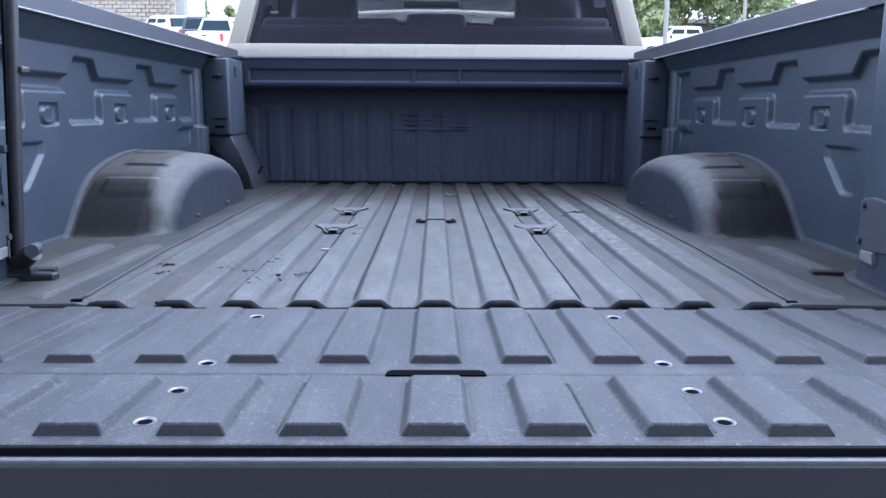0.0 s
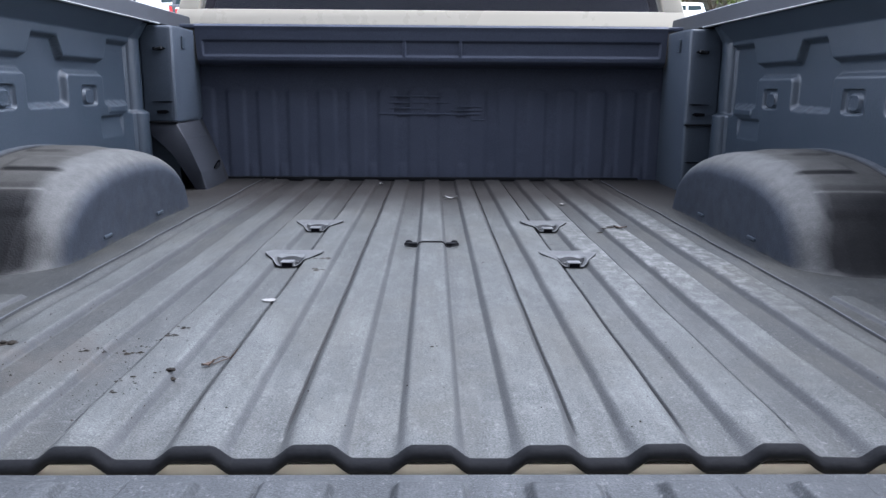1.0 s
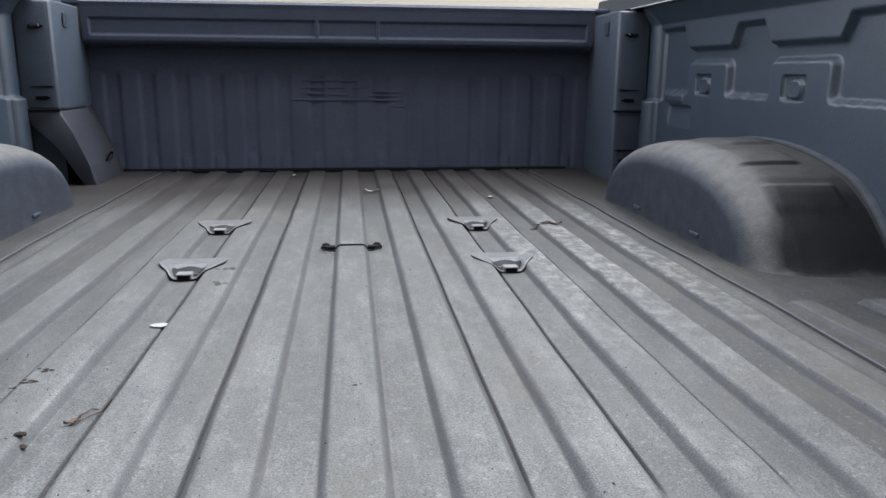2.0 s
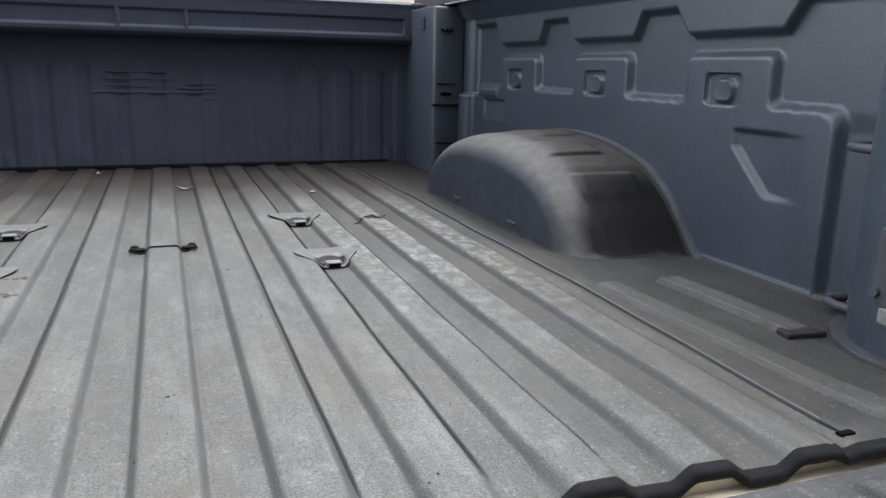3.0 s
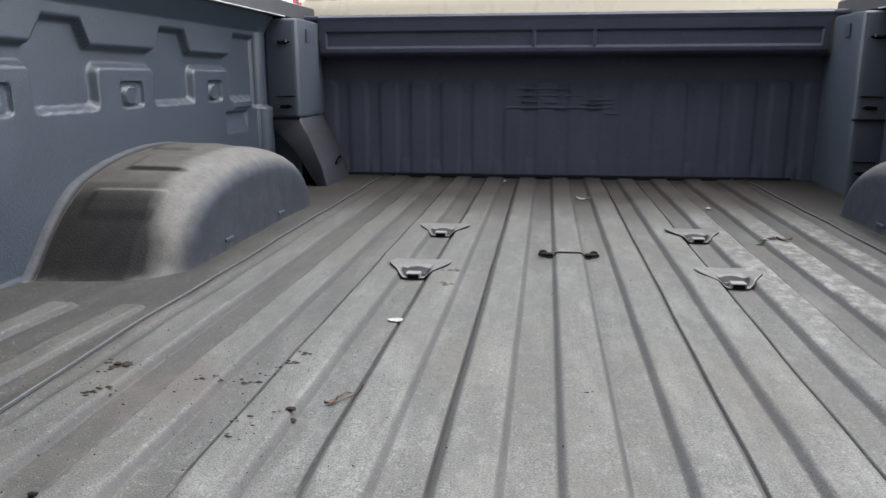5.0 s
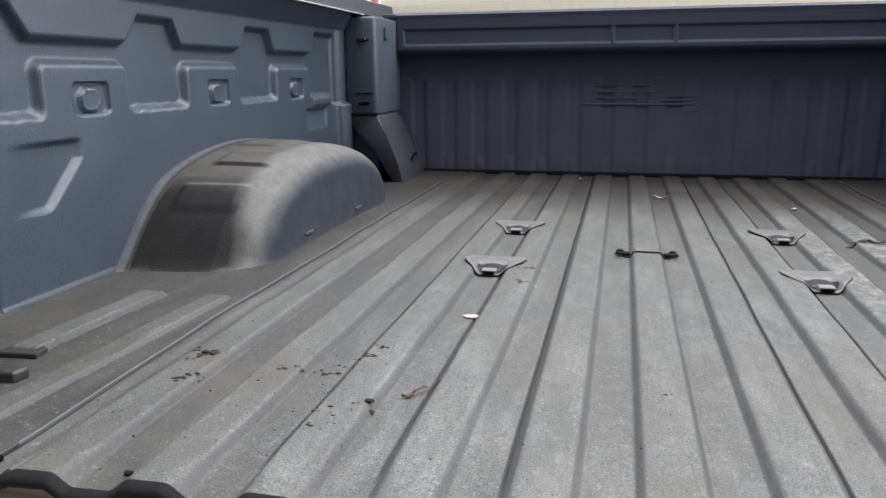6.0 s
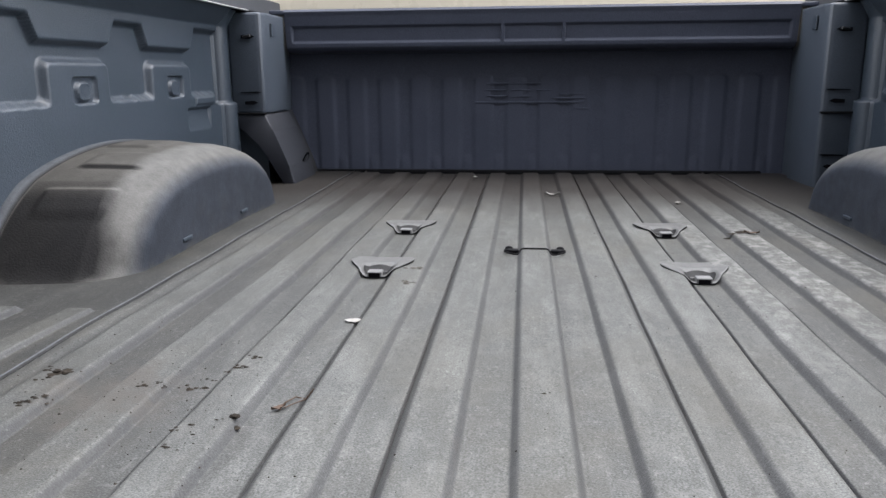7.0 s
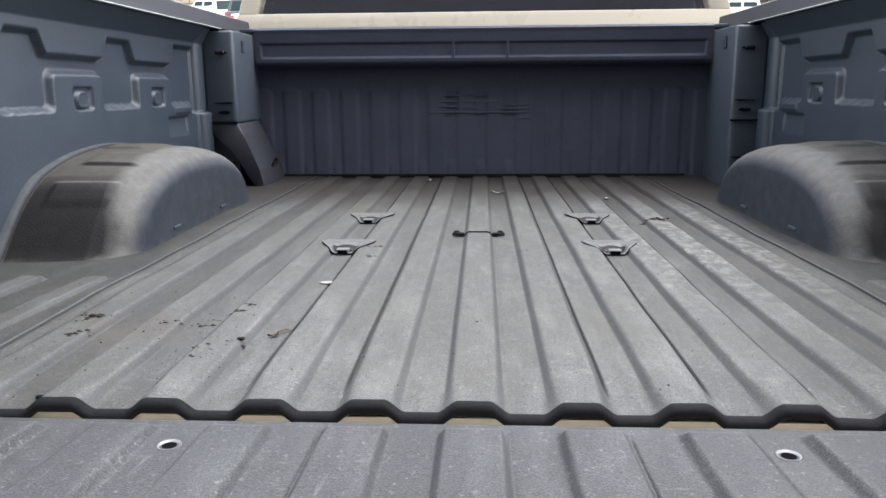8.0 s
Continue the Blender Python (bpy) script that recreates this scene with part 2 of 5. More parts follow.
    near = t.nodes.new("ShaderNodeMapRange")
    near.inputs["From Min"].default_value, near.inputs["From Max"].default_value = 0.03, 0.17
    near.inputs["To Min"].default_value, near.inputs["To Max"].default_value = 0.70, 0.2
    t.links.new(dist.outputs["Value"], near.inputs["Value"])
    spots = t.nodes.new("ShaderNodeTexNoise")
    spots.inputs["Scale"].default_value, spots.inputs["Detail"].default_value, spots.inputs["Roughness"].default_value = 26, 6, 0.7
    t.links.new(co, spots.inputs["Vector"])
    less = t.nodes.new("ShaderNodeMath")
    less.operation = "ADD"
    t.links.new(near.outputs[0], less.inputs[0])
    t.links.new(spots.outputs["Fac"], less.inputs[1])
    edge = t.nodes.new("ShaderNodeMapRange")
    edge.inputs["From Min"].default_value, edge.inputs["From Max"].default_value, edge.inputs["To Max"].default_value = 1.0, 1.22, 0.75
    t.links.new(less.outputs[0], edge.inputs["Value"])
    stain = t.nodes.new("ShaderNodeMix")
    stain.data_type = "RGBA"
    stain.inputs["B"].default_value = (0.046, 0.0415, 0.036, 1)
    t.links.new(edge.outputs[0], stain.inputs["Factor"])
    t.links.new(src, stain.inputs["A"])
    t.links.new(stain.outputs["Result"], b.inputs["Base Color"])
    return m


LINER = material("sprayed_liner", (0.0208, 0.0298, 0.0405), 0.46, second=(0.0258, 0.0352, 0.0485), scale=11, bump=0.62, bump_scale=400, rough_var=0.08, grain=0.16, grain_scale=300)
# brighter liner copy; light missing on the front wall is in its colour
FRONT_LINER = material("lit_front_liner", (0.0405, 0.0470, 0.0670), 0.55, second=(0.048, 0.0545, 0.076), scale=8, bump=0.4, bump_scale=300, rough_var=0.08, grain=0.16, grain_scale=300, specular=0.25)
# darker liner copy, with shade put in its colour for leg and rib ends
LINER_DARK = material("dark_liner", (0.0115, 0.0125, 0.016), 0.6, second=(0.022, 0.0205, 0.0215), scale=6, low=0.42, high=0.8, bump=0.35, bump_scale=300, grain=0.2)

# pillar and leg: a lit and a shaded copy of the same liner
PILLAR = material("lit_pillar_liner", (0.0335, 0.0430, 0.0565), 0.5, second=(0.0395, 0.0495, 0.0645), scale=9, bump=0.5, bump_scale=300, rough_var=0.08, grain=0.16, grain_scale=300)
LEG = material("shaded_leg_liner", (0.0105, 0.0125, 0.0185), 0.6, second=(0.0155, 0.017, 0.0225), scale=6, low=0.42, high=0.8, bump=0.35, bump_scale=300, grain=0.2)


def wheelhouse_material():
    """Liner on the wheelhouse: brown-black, paler where it lies flat, cargo-scuffed and dusty on the shoulder that
    faces the load.
    """
    m = material("wheelhouse_liner", (0.0065, 0.0065, 0.007), 0.65, second=(0.011, 0.0105, 0.0105), scale=7, bump=0.4, bump_scale=300, grain=0.25, grain_scale=300, specular=0.15)
    t = m.node_tree
    b = t.nodes["Principled BSDF"]
    src = b.inputs["Base Color"].links[0].from_socket
    sep = t.nodes.new("ShaderNodeSeparateXYZ")
    t.links.new(t.nodes.new("ShaderNodeNewGeometry").outputs["Position"], sep.inputs[0])
    side = t.nodes.new("ShaderNodeMath")
    side.operation = "ABSOLUTE"
    t.links.new(sep.outputs["X"], side.inputs[0])
    ragged = t.nodes.new("ShaderNodeTexNoise")
    ragged.inputs["Scale"].default_value, ragged.inputs["Detail"].default_value = 26, 6
    t.links.new(sep.inputs[0].links[0].from_socket, ragged.inputs["Vector"])
    wob = t.nodes.new("ShaderNodeMath")
    wob.operation, wob.inputs[1].default_value = "MULTIPLY_ADD", 0.007
    t.links.new(ragged.outputs["Fac"], wob.inputs[0])
    t.links.new(side.outputs[0], wob.inputs[2])
    nz = t.nodes.new("ShaderNodeSeparateXYZ")             # a paler tone on what lies flat
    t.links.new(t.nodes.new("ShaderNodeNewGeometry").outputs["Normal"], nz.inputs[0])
    top_mask = t.nodes.new("ShaderNodeMapRange")
    top_mask.inputs["From Min"].default_value, top_mask.inputs["From Max"].default_value, top_mask.inputs["To Max"].default_value = 0.84, 0.975, 0.75
    t.links.new(nz.outputs["Z"], top_mask.inputs["Value"])
    top_mix = t.nodes.new("ShaderNodeMix")
    top_mix.data_type = "RGBA"
    top_mix.inputs["B"].default_value = (0.062, 0.060, 0.055, 1)
    t.links.new(top_mask.outputs[0], top_mix.inputs["Factor"])
    t.links.new(src, top_mix.inputs["A"])
    out = top_mix.outputs["Result"]
    flat = t.nodes.new("ShaderNodeMapRange")               # on the flat top the pale band reaches further across
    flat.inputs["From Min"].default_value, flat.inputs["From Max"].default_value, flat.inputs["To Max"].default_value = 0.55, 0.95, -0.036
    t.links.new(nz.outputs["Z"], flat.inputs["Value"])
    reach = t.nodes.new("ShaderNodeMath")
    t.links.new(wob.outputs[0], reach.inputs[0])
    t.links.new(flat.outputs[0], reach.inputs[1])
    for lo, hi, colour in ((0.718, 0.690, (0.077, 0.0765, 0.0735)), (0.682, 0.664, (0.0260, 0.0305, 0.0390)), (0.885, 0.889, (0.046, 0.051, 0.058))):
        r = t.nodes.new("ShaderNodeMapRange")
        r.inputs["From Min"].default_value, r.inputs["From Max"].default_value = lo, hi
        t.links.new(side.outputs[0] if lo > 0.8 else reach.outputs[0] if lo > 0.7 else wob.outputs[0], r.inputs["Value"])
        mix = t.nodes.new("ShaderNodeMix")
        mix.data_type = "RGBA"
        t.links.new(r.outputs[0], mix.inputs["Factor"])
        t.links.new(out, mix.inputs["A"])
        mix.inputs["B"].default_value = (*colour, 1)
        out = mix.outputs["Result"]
    low = t.nodes.new("ShaderNodeMath")                  # dust splashed up from the floor, with a ragged upper edge
    low.operation, low.inputs[1].default_value = "MULTIPLY_ADD", -0.03
    t.links.new(ragged.outputs["Fac"], low.inputs[0])
    t.links.new(sep.outputs["Z"], low.inputs[2])
    foot = t.nodes.new("ShaderNodeMapRange")
    foot.inputs["From Min"].default_value, foot.inputs["From Max"].default_value = -0.012, -0.026
    foot.inputs["To Max"].default_value = 0.8
    t.links.new(low.outputs[0], foot.inputs["Value"])
    dusty = t.nodes.new("ShaderNodeMix")
    dusty.data_type = "RGBA"
    dusty.inputs["B"].default_value = (0.062, 0.060, 0.056, 1)
    t.links.new(foot.outputs[0], dusty.inputs["Factor"])
    t.links.new(out, dusty.inputs["A"])
    out = dusty.outputs["Result"]
    speck = t.nodes.new("ShaderNodeTexNoise")
    speck.inputs["Scale"].default_value, speck.inputs["Detail"].default_value = 330, 3
    t.links.new(sep.inputs[0].links[0].from_socket, speck.inputs["Vector"])
    amount = t.nodes.new("ShaderNodeMapRange")
    amount.inputs["From Min"].default_value, amount.inputs["From Max"].default_value = 0.3, 0.7
    amount.inputs["To Min"].default_value, amount.inputs["To Max"].default_value = 0.92, 1.09
    t.links.new(speck.outputs["Fac"], amount.inputs["Value"])
    grainy = t.nodes.new("ShaderNodeMix")
    grainy.data_type, grainy.blend_type = "RGBA", "MULTIPLY"
    grainy.inputs["Factor"].default_value = 1
    t.links.new(out, grainy.inputs["A"])
    cloud = t.nodes.new("ShaderNodeTexNoise")
    cloud.inputs["Scale"].default_value, cloud.inputs["Detail"].default_value, cloud.inputs["Roughness"].default_value = 34, 5, 0.65
    t.links.new(sep.inputs[0].links[0].from_socket, cloud.inputs["Vector"])
    patchy = t.nodes.new("ShaderNodeMapRange")
    patchy.inputs["From Min"].default_value, patchy.inputs["From Max"].default_value = 0.34, 0.66
    patchy.inputs["To Min"].default_value, patchy.inputs["To Max"].default_value = 0.82, 1.18
    t.links.new(cloud.outputs["Fac"], patchy.inputs["Value"])
    mottled = t.nodes.new("ShaderNodeMath")
    mottled.operation = "MULTIPLY"
    t.links.new(amount.outputs[0], mottled.inputs[0])
    t.links.new(patchy.outputs[0], mottled.inputs[1])
    t.links.new(mottled.outputs[0], grainy.inputs["B"])
    t.links.new(grainy.outputs["Result"], b.inputs["Base Color"])
    return m


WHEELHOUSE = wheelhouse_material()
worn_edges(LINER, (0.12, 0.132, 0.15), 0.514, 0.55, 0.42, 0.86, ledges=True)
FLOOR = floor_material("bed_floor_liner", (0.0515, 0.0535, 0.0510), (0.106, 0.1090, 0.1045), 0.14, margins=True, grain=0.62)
GATE = floor_material("tailgate_liner", (0.0265, 0.0285, 0.0300), (0.050, 0.0525, 0.054), 0.16, grain=0.55, scuff=0.8)
PAD_END = material("dark_pad_end", (0.0165, 0.0150, 0.0155), 0.7, second=(0.022, 0.021, 0.021), scale=40, grain=0.2, specular=0.15)
EDGE = material("bare_liner_edge", (0.0050, 0.0053, 0.0062), 0.7, grain=0.2, bump=0.2, specular=0.08)
RAIL = material("rail_cap_plastic", (0.033, 0.036, 0.043), 0.6, second=(0.040, 0.043, 0.050), scale=9, bump=0.2, bump_scale=600, specular=0.3)
CREAM = material("cream_paint", (0.50, 0.452, 0.360), 0.28, second=(0.49, 0.443, 0.352), scale=3, rough_var=0.05)
LIP = material("painted_lip", (0.5, 0.5, 0.5), 0.35, second=(0.38, 0.38, 0.38), scale=30)
WASHER = material("dull_washer", (0.20, 0.203, 0.21), 0.45, metal=0.4, second=(0.10, 0.10, 0.105), scale=120)
TRIM = material("worn_gate_trim", (0.072, 0.076, 0.082), 0.45, second=(0.05, 0.051, 0.056), scale=40, grain=0.1)
GATE_FACE = material("gate_face_plastic", (0.009, 0.0115, 0.0155), 0.5, second=(0.012, 0.0145, 0.018), scale=3, grain=0.1)
BLACK = material("black_plastic", (0.012, 0.012, 0.013), 0.45, second=(0.02, 0.02, 0.021), scale=40, bump=0.15, bump_scale=600)
DARK = material("dark_cavity", (0.005, 0.005, 0.006), 0.9, specular=0.0)
STEEL = material("zinc_steel", (0.36, 0.37, 0.38), 0.34, metal=1.0, second=(0.4, 0.41, 0.43), scale=30, rough_var=0.1)
PLATE = material("worn_plate", (0.088, 0.089, 0.088), 0.5, second=(0.068, 0.069, 0.068), scale=28, rough_var=0.1, grain=0.15, specular=0.3)
DISH = material("shaded_hollow", (0.006, 0.006, 0.0065), 0.7, second=(0.018, 0.018, 0.0185), scale=40, specular=0.2)
RUBBER = material("tyre_rubber", (0.02, 0.02, 0.02), 0.8, grain=0.2)
# navy and violet put the rear glass's reflected haze in these two colours
SEAT = material("seat_cloth", (0.014, 0.014, 0.027), 0.8, grain=0.25, grain_scale=300)
CABIN = material("cabin_trim", (0.034, 0.028, 0.043), 0.8, second=(0.028, 0.023, 0.036), scale=5, grain=0.1)
RIM = material("pale_metal_rim", (0.140, 0.142, 0.142), 0.45, second=(0.095, 0.096, 0.097), scale=60, specular=0.3)
LEAF = material("dry_leaf", (0.060, 0.034, 0.020), 0.8, second=(0.030, 0.017, 0.010), scale=60)
DIRT = material("dark_dirt", (0.014, 0.0125, 0.011), 0.95, second=(0.036, 0.030, 0.024), scale=90, specular=0.1)
CRUMB = material("crumbled_leaf", (0.040, 0.038, 0.034), 0.9, second=(0.085, 0.080, 0.070), scale=70, specular=0.1)
PAPER = material("pale_scrap", (0.22, 0.216, 0.205), 0.7, second=(0.17, 0.16, 0.145), scale=80)
REAR_GLASS = glass("tinted_glass", (0.93, 0.94, 0.97))
CLEAR_GLASS = glass("clear_glass", (0.96, 0.985, 0.975))
CAR_GLASS = material("far_car_glass", (0.016, 0.026, 0.028), 0.45, specular=0.05)
WHITE = material("white_paint", (0.62, 0.61, 0.58), 0.4, second=(0.55, 0.54, 0.52), scale=2)
GREY_CAR = material("grey_paint", (0.035, 0.04, 0.045), 0.45, second=(0.03, 0.034, 0.038), scale=2)
RED = material("red_paint", (0.55, 0.05, 0.05), 0.4, second=(0.5, 0.04, 0.05), scale=2)
TAIL_LAMP = material("tail_lamp_red", (0.45, 0.03, 0.03), 0.2)
ASPHALT = material("weathered_paving", (0.16, 0.155, 0.138), 0.85, second=(0.20, 0.195, 0.175), scale=0.6, grain=0.3, grain_scale=60, bump=0.4, bump_scale=60)
GRASS = material("grass", (0.11, 0.135, 0.030), 0.9, second=(0.17, 0.175, 0.05), scale=0.8, grain=0.4, grain_scale=12)
CONCRETE = material("concrete", (0.2, 0.19, 0.16), 0.8, second=(0.16, 0.15, 0.13), scale=1.2, grain=0.12, grain_scale=40)
STONE = material("pale_block", (0.28, 0.238, 0.175), 0.8, second=(0.20, 0.170, 0.125), scale=1.5, grain=0.15, grain_scale=10)
MORTAR = material("mortar", (0.33, 0.295, 0.235), 0.9, grain=0.2, grain_scale=30)
BARK = material("bark", (0.09, 0.07, 0.05), 0.9, second=(0.14, 0.11, 0.08), scale=6)
LEAVES = material("leaves", (0.11, 0.145, 0.050), 0.6, second=(0.19, 0.215, 0.085), scale=1.2)
BLOCKER = material("rear_blocker", (0.125, 0.125, 0.13), 0.8, second=(0.10, 0.10, 0.105), scale=0.5, grain=0.1, grain_scale=20)


# ---- mesh helpers ----
def mesh_object(name, me, mat, parent=None, label="", smooth=True):
    if mat:
        me.materials.append(mat)
    if smooth:
        me.polygons.foreach_set("use_smooth", [True] * len(me.polygons))
    ob = new(name, me)
    ob.parent = parent
    if label:
        ob["label"] = label
    return ob


def part(name, bm, mat, parent, label="", smooth=False):
    bmesh.ops.recalc_face_normals(bm, faces=bm.faces)
    me = bpy.data.meshes.new(name)
    bm.to_mesh(me)
    bm.free()
    ob = mesh_object(name, me, mat, parent, label, smooth)
    if smooth:
        me.set_sharp_from_angle(angle=radians(38))
    return ob


def thing(name, label, category, at=(0, 0, 0), group="", kind=""):
    ob = new(name)
    ob.location = at
    ob.empty_display_size = 0.05
    return tagged(ob, label, category, group, kind)


def box(bm, x0, x1, y0, y1, z0, z1, bevel=0.0, segments=2):
    r = bmesh.ops.create_cube(bm, size=1, matrix=Matrix.Translation(((x0 + x1) / 2, (y0 + y1) / 2, (z0 + z1) / 2))
                              @ Matrix.Diagonal((abs(x1 - x0), abs(y1 - y0), abs(z1 - z0), 1)))
    if bevel:
        edges = {e for v in r["verts"] for e in v.link_edges}
        bmesh.ops.bevel(bm, geom=list(edges), offset=bevel, segments=segments, affect="EDGES", profile=0.5)
    return bm


def boxed(*a, **k):
    return box(bmesh.new(), *a, **k)


def rod(bm, a, b, r, r2=None, sides=16):
    a, b = Vector(a), Vector(b)
    m = Matrix.Translation((a + b) / 2) @ (b - a).to_track_quat("Z", "Y").to_matrix().to_4x4()
    bmesh.ops.create_cone(bm, cap_ends=True, segments=sides, radius1=r, radius2=r if r2 is None else r2, depth=(b - a).length, matrix=m)
    return bm


def prism(bm, outline, axis, a, b, bevel=0.0, segments=2):
    """A polygon given in the two other axes (in order x, y, z), carried from a to b along axis."""
    def at(p, v):
        q = list(p)
        q.insert("xyz".index(axis), v)
        return q
    lo = [bm.verts.new(at(p, a)) for p in outline]
    hi = [bm.verts.new(at(p, b)) for p in outline]
    n = len(outline)
    faces = [bm.faces.new(lo), bm.faces.new(hi[::-1])]
    for i in range(n):
        faces.append(bm.faces.new((lo[i], hi[i], hi[(i + 1) % n], lo[(i + 1) % n])))
    if bevel:
        edges = {e for f in faces for e in f.edges}
        bmesh.ops.bevel(bm, geom=list(edges), offset=bevel, segments=segments, affect="EDGES", profile=0.5)
    return bm


def sheet(name, us, vs, place, mat, parent, label="", back=None, sharp=None):
    """A curved sheet over the grid us x vs; place(U, V) gives X, Y, Z arrays. back: a vector by which a second skin is set off, closing the sheet."""
    U, V = np.meshgrid(np.asarray(us), np.asarray(vs), indexing="ij")
    X, Y, Z = place(U, V)
    n, k = U.shape
    pts = np.stack([X, Y, Z], -1).reshape(-1, 3)
    ix = np.arange(n * k).reshape(n, k)
    quads = np.stack([ix[:-1, :-1], ix[1:, :-1], ix[1:, 1:], ix[:-1, 1:]], -1).reshape(-1, 4)
    faces = quads.tolist()
    if back is not None:
        off = n * k
        pts = np.concatenate([pts, pts + np.asarray(back)])
        rim = list(ix[:, 0]) + list(ix[-1, 1:]) + list(ix[::-1, -1][1:]) + list(ix[0, ::-1][1:])
        for a, b in zip(rim[:-1], rim[1:]):
            faces.append([int(a), int(a) + off, int(b) + off, int(b)])
        faces += (quads[:, ::-1] + off).tolist()
    me = bpy.data.meshes.new(name)
    me.from_pydata(pts.tolist(), [], faces)
    me.update()
    bm = bmesh.new()
    bm.from_mesh(me)
    bmesh.ops.recalc_face_normals(bm, faces=bm.faces)
    bm.to_mesh(me)
    bm.free()
    ob = mesh_object(name, me, mat, parent, label)
    me.set_sharp_from_angle(angle=radians(sharp or 50))
    return ob


def ramp(v, a, b):
    """0 at a, 1 at b, smooth between."""
    t = np.clip((v - a) / (b - a), 0, 1)
    return t * t * (3 - 2 * t)


def pad(u, v, u0, u1, v0, v1, soft, soft_v=None):
    """1 inside a rectangle, 0 outside, with soft flanks."""
    sv = soft_v or soft
    return ramp(u, u0 - soft, u0) * (1 - ramp(u, u1, u1 + soft)) * ramp(v, v0 - sv, v0) * (1 - ramp(v, v1, v1 + sv))


def steps(a, b, d):
    return np.linspace(a, b, max(2, int(round((b - a) / d)) + 1))


# ---- the truck ----
truck = thing("pickup_truck", "cream pickup truck with open tailgate and grey sprayed cargo bed", "truck", (0, 0, -0.93))
TB = Matrix.Translation((0, 0, 0.93))


def hang(ob):
    """Parts are modelled in the bed's own coordinates, with the bed floor at zero."""
    ob.matrix_parent_inverse = TB if ob.parent == truck else Matrix()
    return ob


PITCH = 0.106


def rib_height(x, pitch, top, flank, count):
    """Height of a row of trapezoid ribs: 1 on the tops, 0 between."""
    k = np.clip(np.round(x / pitch), -count, count)
    d = np.abs(x - k * pitch)
    return 1 - ramp(d, top / 2, top / 2 + flank)


# bed floor: eleven ribs along the bed, flat margins with a seam and raised pads beside the wheelhouses
def seam_shift(y):
    """The seam flares outwards a little from the rear edge forwards."""
    return 0.012 * ramp(y, 0.0, 0.45) - 0.001


def floor_z(x, y):
    a = np.abs(x)
    m = a - seam_shift(y)
    end = ramp(y, 0.0, 0.10)
    deep = 0.0102 * end + 0.0130 * (1 - end)
    rib = rib_height(x, PITCH, 0.0435, 0.0105, 5) * end + rib_height(x, PITCH, 0.030, 0.023, 5) * (1 - end)
    z = -deep + deep * rib * (1 - ramp(y, 2.03, 2.07))
    k = np.clip(np.round(x / PITCH), -5, 5)
    off = x - k * PITCH
    foot = np.abs(np.abs(off) - 0.0335)                   # crease at the outer foot of each rib
    outer = np.where(np.abs(k) < 0.5, 0.08, (off * k > 0) * 1.0) * (np.abs(x) < 0.55)
    z = z - 0.0046 * outer * np.exp(-(foot / 0.0015) ** 2) * (1 - ramp(y, 2.03, 2.07)) * ramp(y, 0.02, 0.10)
    z = np.where(a > 0.5515, -0.0070 * ramp(a, 0.5515, 0.563) + 0.003 * ramp(a, 0.566, 0.582), z)
    z = z + (0.0030 * np.exp(-((m - 0.5850) / 0.0018) ** 2) - 0.0060 * np.exp(-((m - 0.5826) / 0.0009) ** 2) - 0.0060 * np.exp(-((m - 0.5874) / 0.0009) ** 2)) * ramp(y, 0.03, 0.05)
    z = z + 0.006 * pad(a - 0.05 * (0.49 - y), y, 0.625, 0.656, 0.045, 0.500, 0.005, 0.010)
    z = z + 0.009 * pad(a - 0.05 * (0.49 - y), y, 0.730, 0.762, 0.250, 0.492, 0.005, 0.016)
    z = z + 0.006 * ramp(a, 0.890, 0.908) ** 2 * (y > 0.3)
    z = z + 0.0008 * np.sin(y * 9 + x * 4) + 0.0006 * np.sin(y * 23 - x * 17)
    return z


def rear_bow(x, y):
    """The rear edge of the floor bows slightly backwards towards its ends."""
    return -0.05 * np.clip(np.abs(x) - 0.36, 0, 1) * (1 - ramp(y, 0.0, 0.3))


feet = [abs(k * PITCH + e * 0.0335 + d) for k in range(0, 6) for e in (-1, 1) for d in (-0.0034, -0.0024, -0.0016, -0.0008, 0, 0.0008, 0.0016, 0.0024, 0.0034)]
half = np.unique(np.concatenate([feet, steps(0, 0.56, 0.003), steps(0.56, 0.576, 0.002), steps(0.576, 0.606, 0.0005), steps(0.606, 0.80, 0.002), steps(0.80, 0.92, 0.003)]))
xs = np.concatenate([-half[:0:-1], half])
ys = np.unique(np.concatenate([steps(0, 0.6, 0.012), steps(0.24, 0.28, 0.003), steps(0.48, 0.52, 0.003), steps(0, 0.06, 0.004), steps(0.6, 2.12, 0.03), steps(2.02, 2.08, 0.01)]))
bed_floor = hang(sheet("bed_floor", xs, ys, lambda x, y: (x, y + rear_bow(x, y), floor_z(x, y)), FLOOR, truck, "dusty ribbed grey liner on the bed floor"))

# rolled rear edge of the floor, following the ribs
lip_profile = [(0.006, 0.0009), (0.001, 0.0008), (-0.0035, -0.0006), (-0.0062, -0.0035), (-0.0066, -0.0075), (-0.0045, -0.0108), (0.0, -0.0120), (0.010, -0.0120)]
lx = np.concatenate([-half[:0:-1], half])
lx = lx[np.abs(lx) < 0.74]


def lip_place(x, j):
    k = j.astype(int)
    py, pz = np.array([p[0] for p in lip_profile]), np.array([p[1] for p in lip_profile])
    return x, py[k] + rear_bow(x, np.zeros_like(x)), floor_z(x, np.zeros_like(x)) + pz[k]


hang(sheet("floor_edge", lx, np.arange(len(lip_profile)), lip_place, EDGE, bed_floor, "black rolled rear edge of the bed floor"))

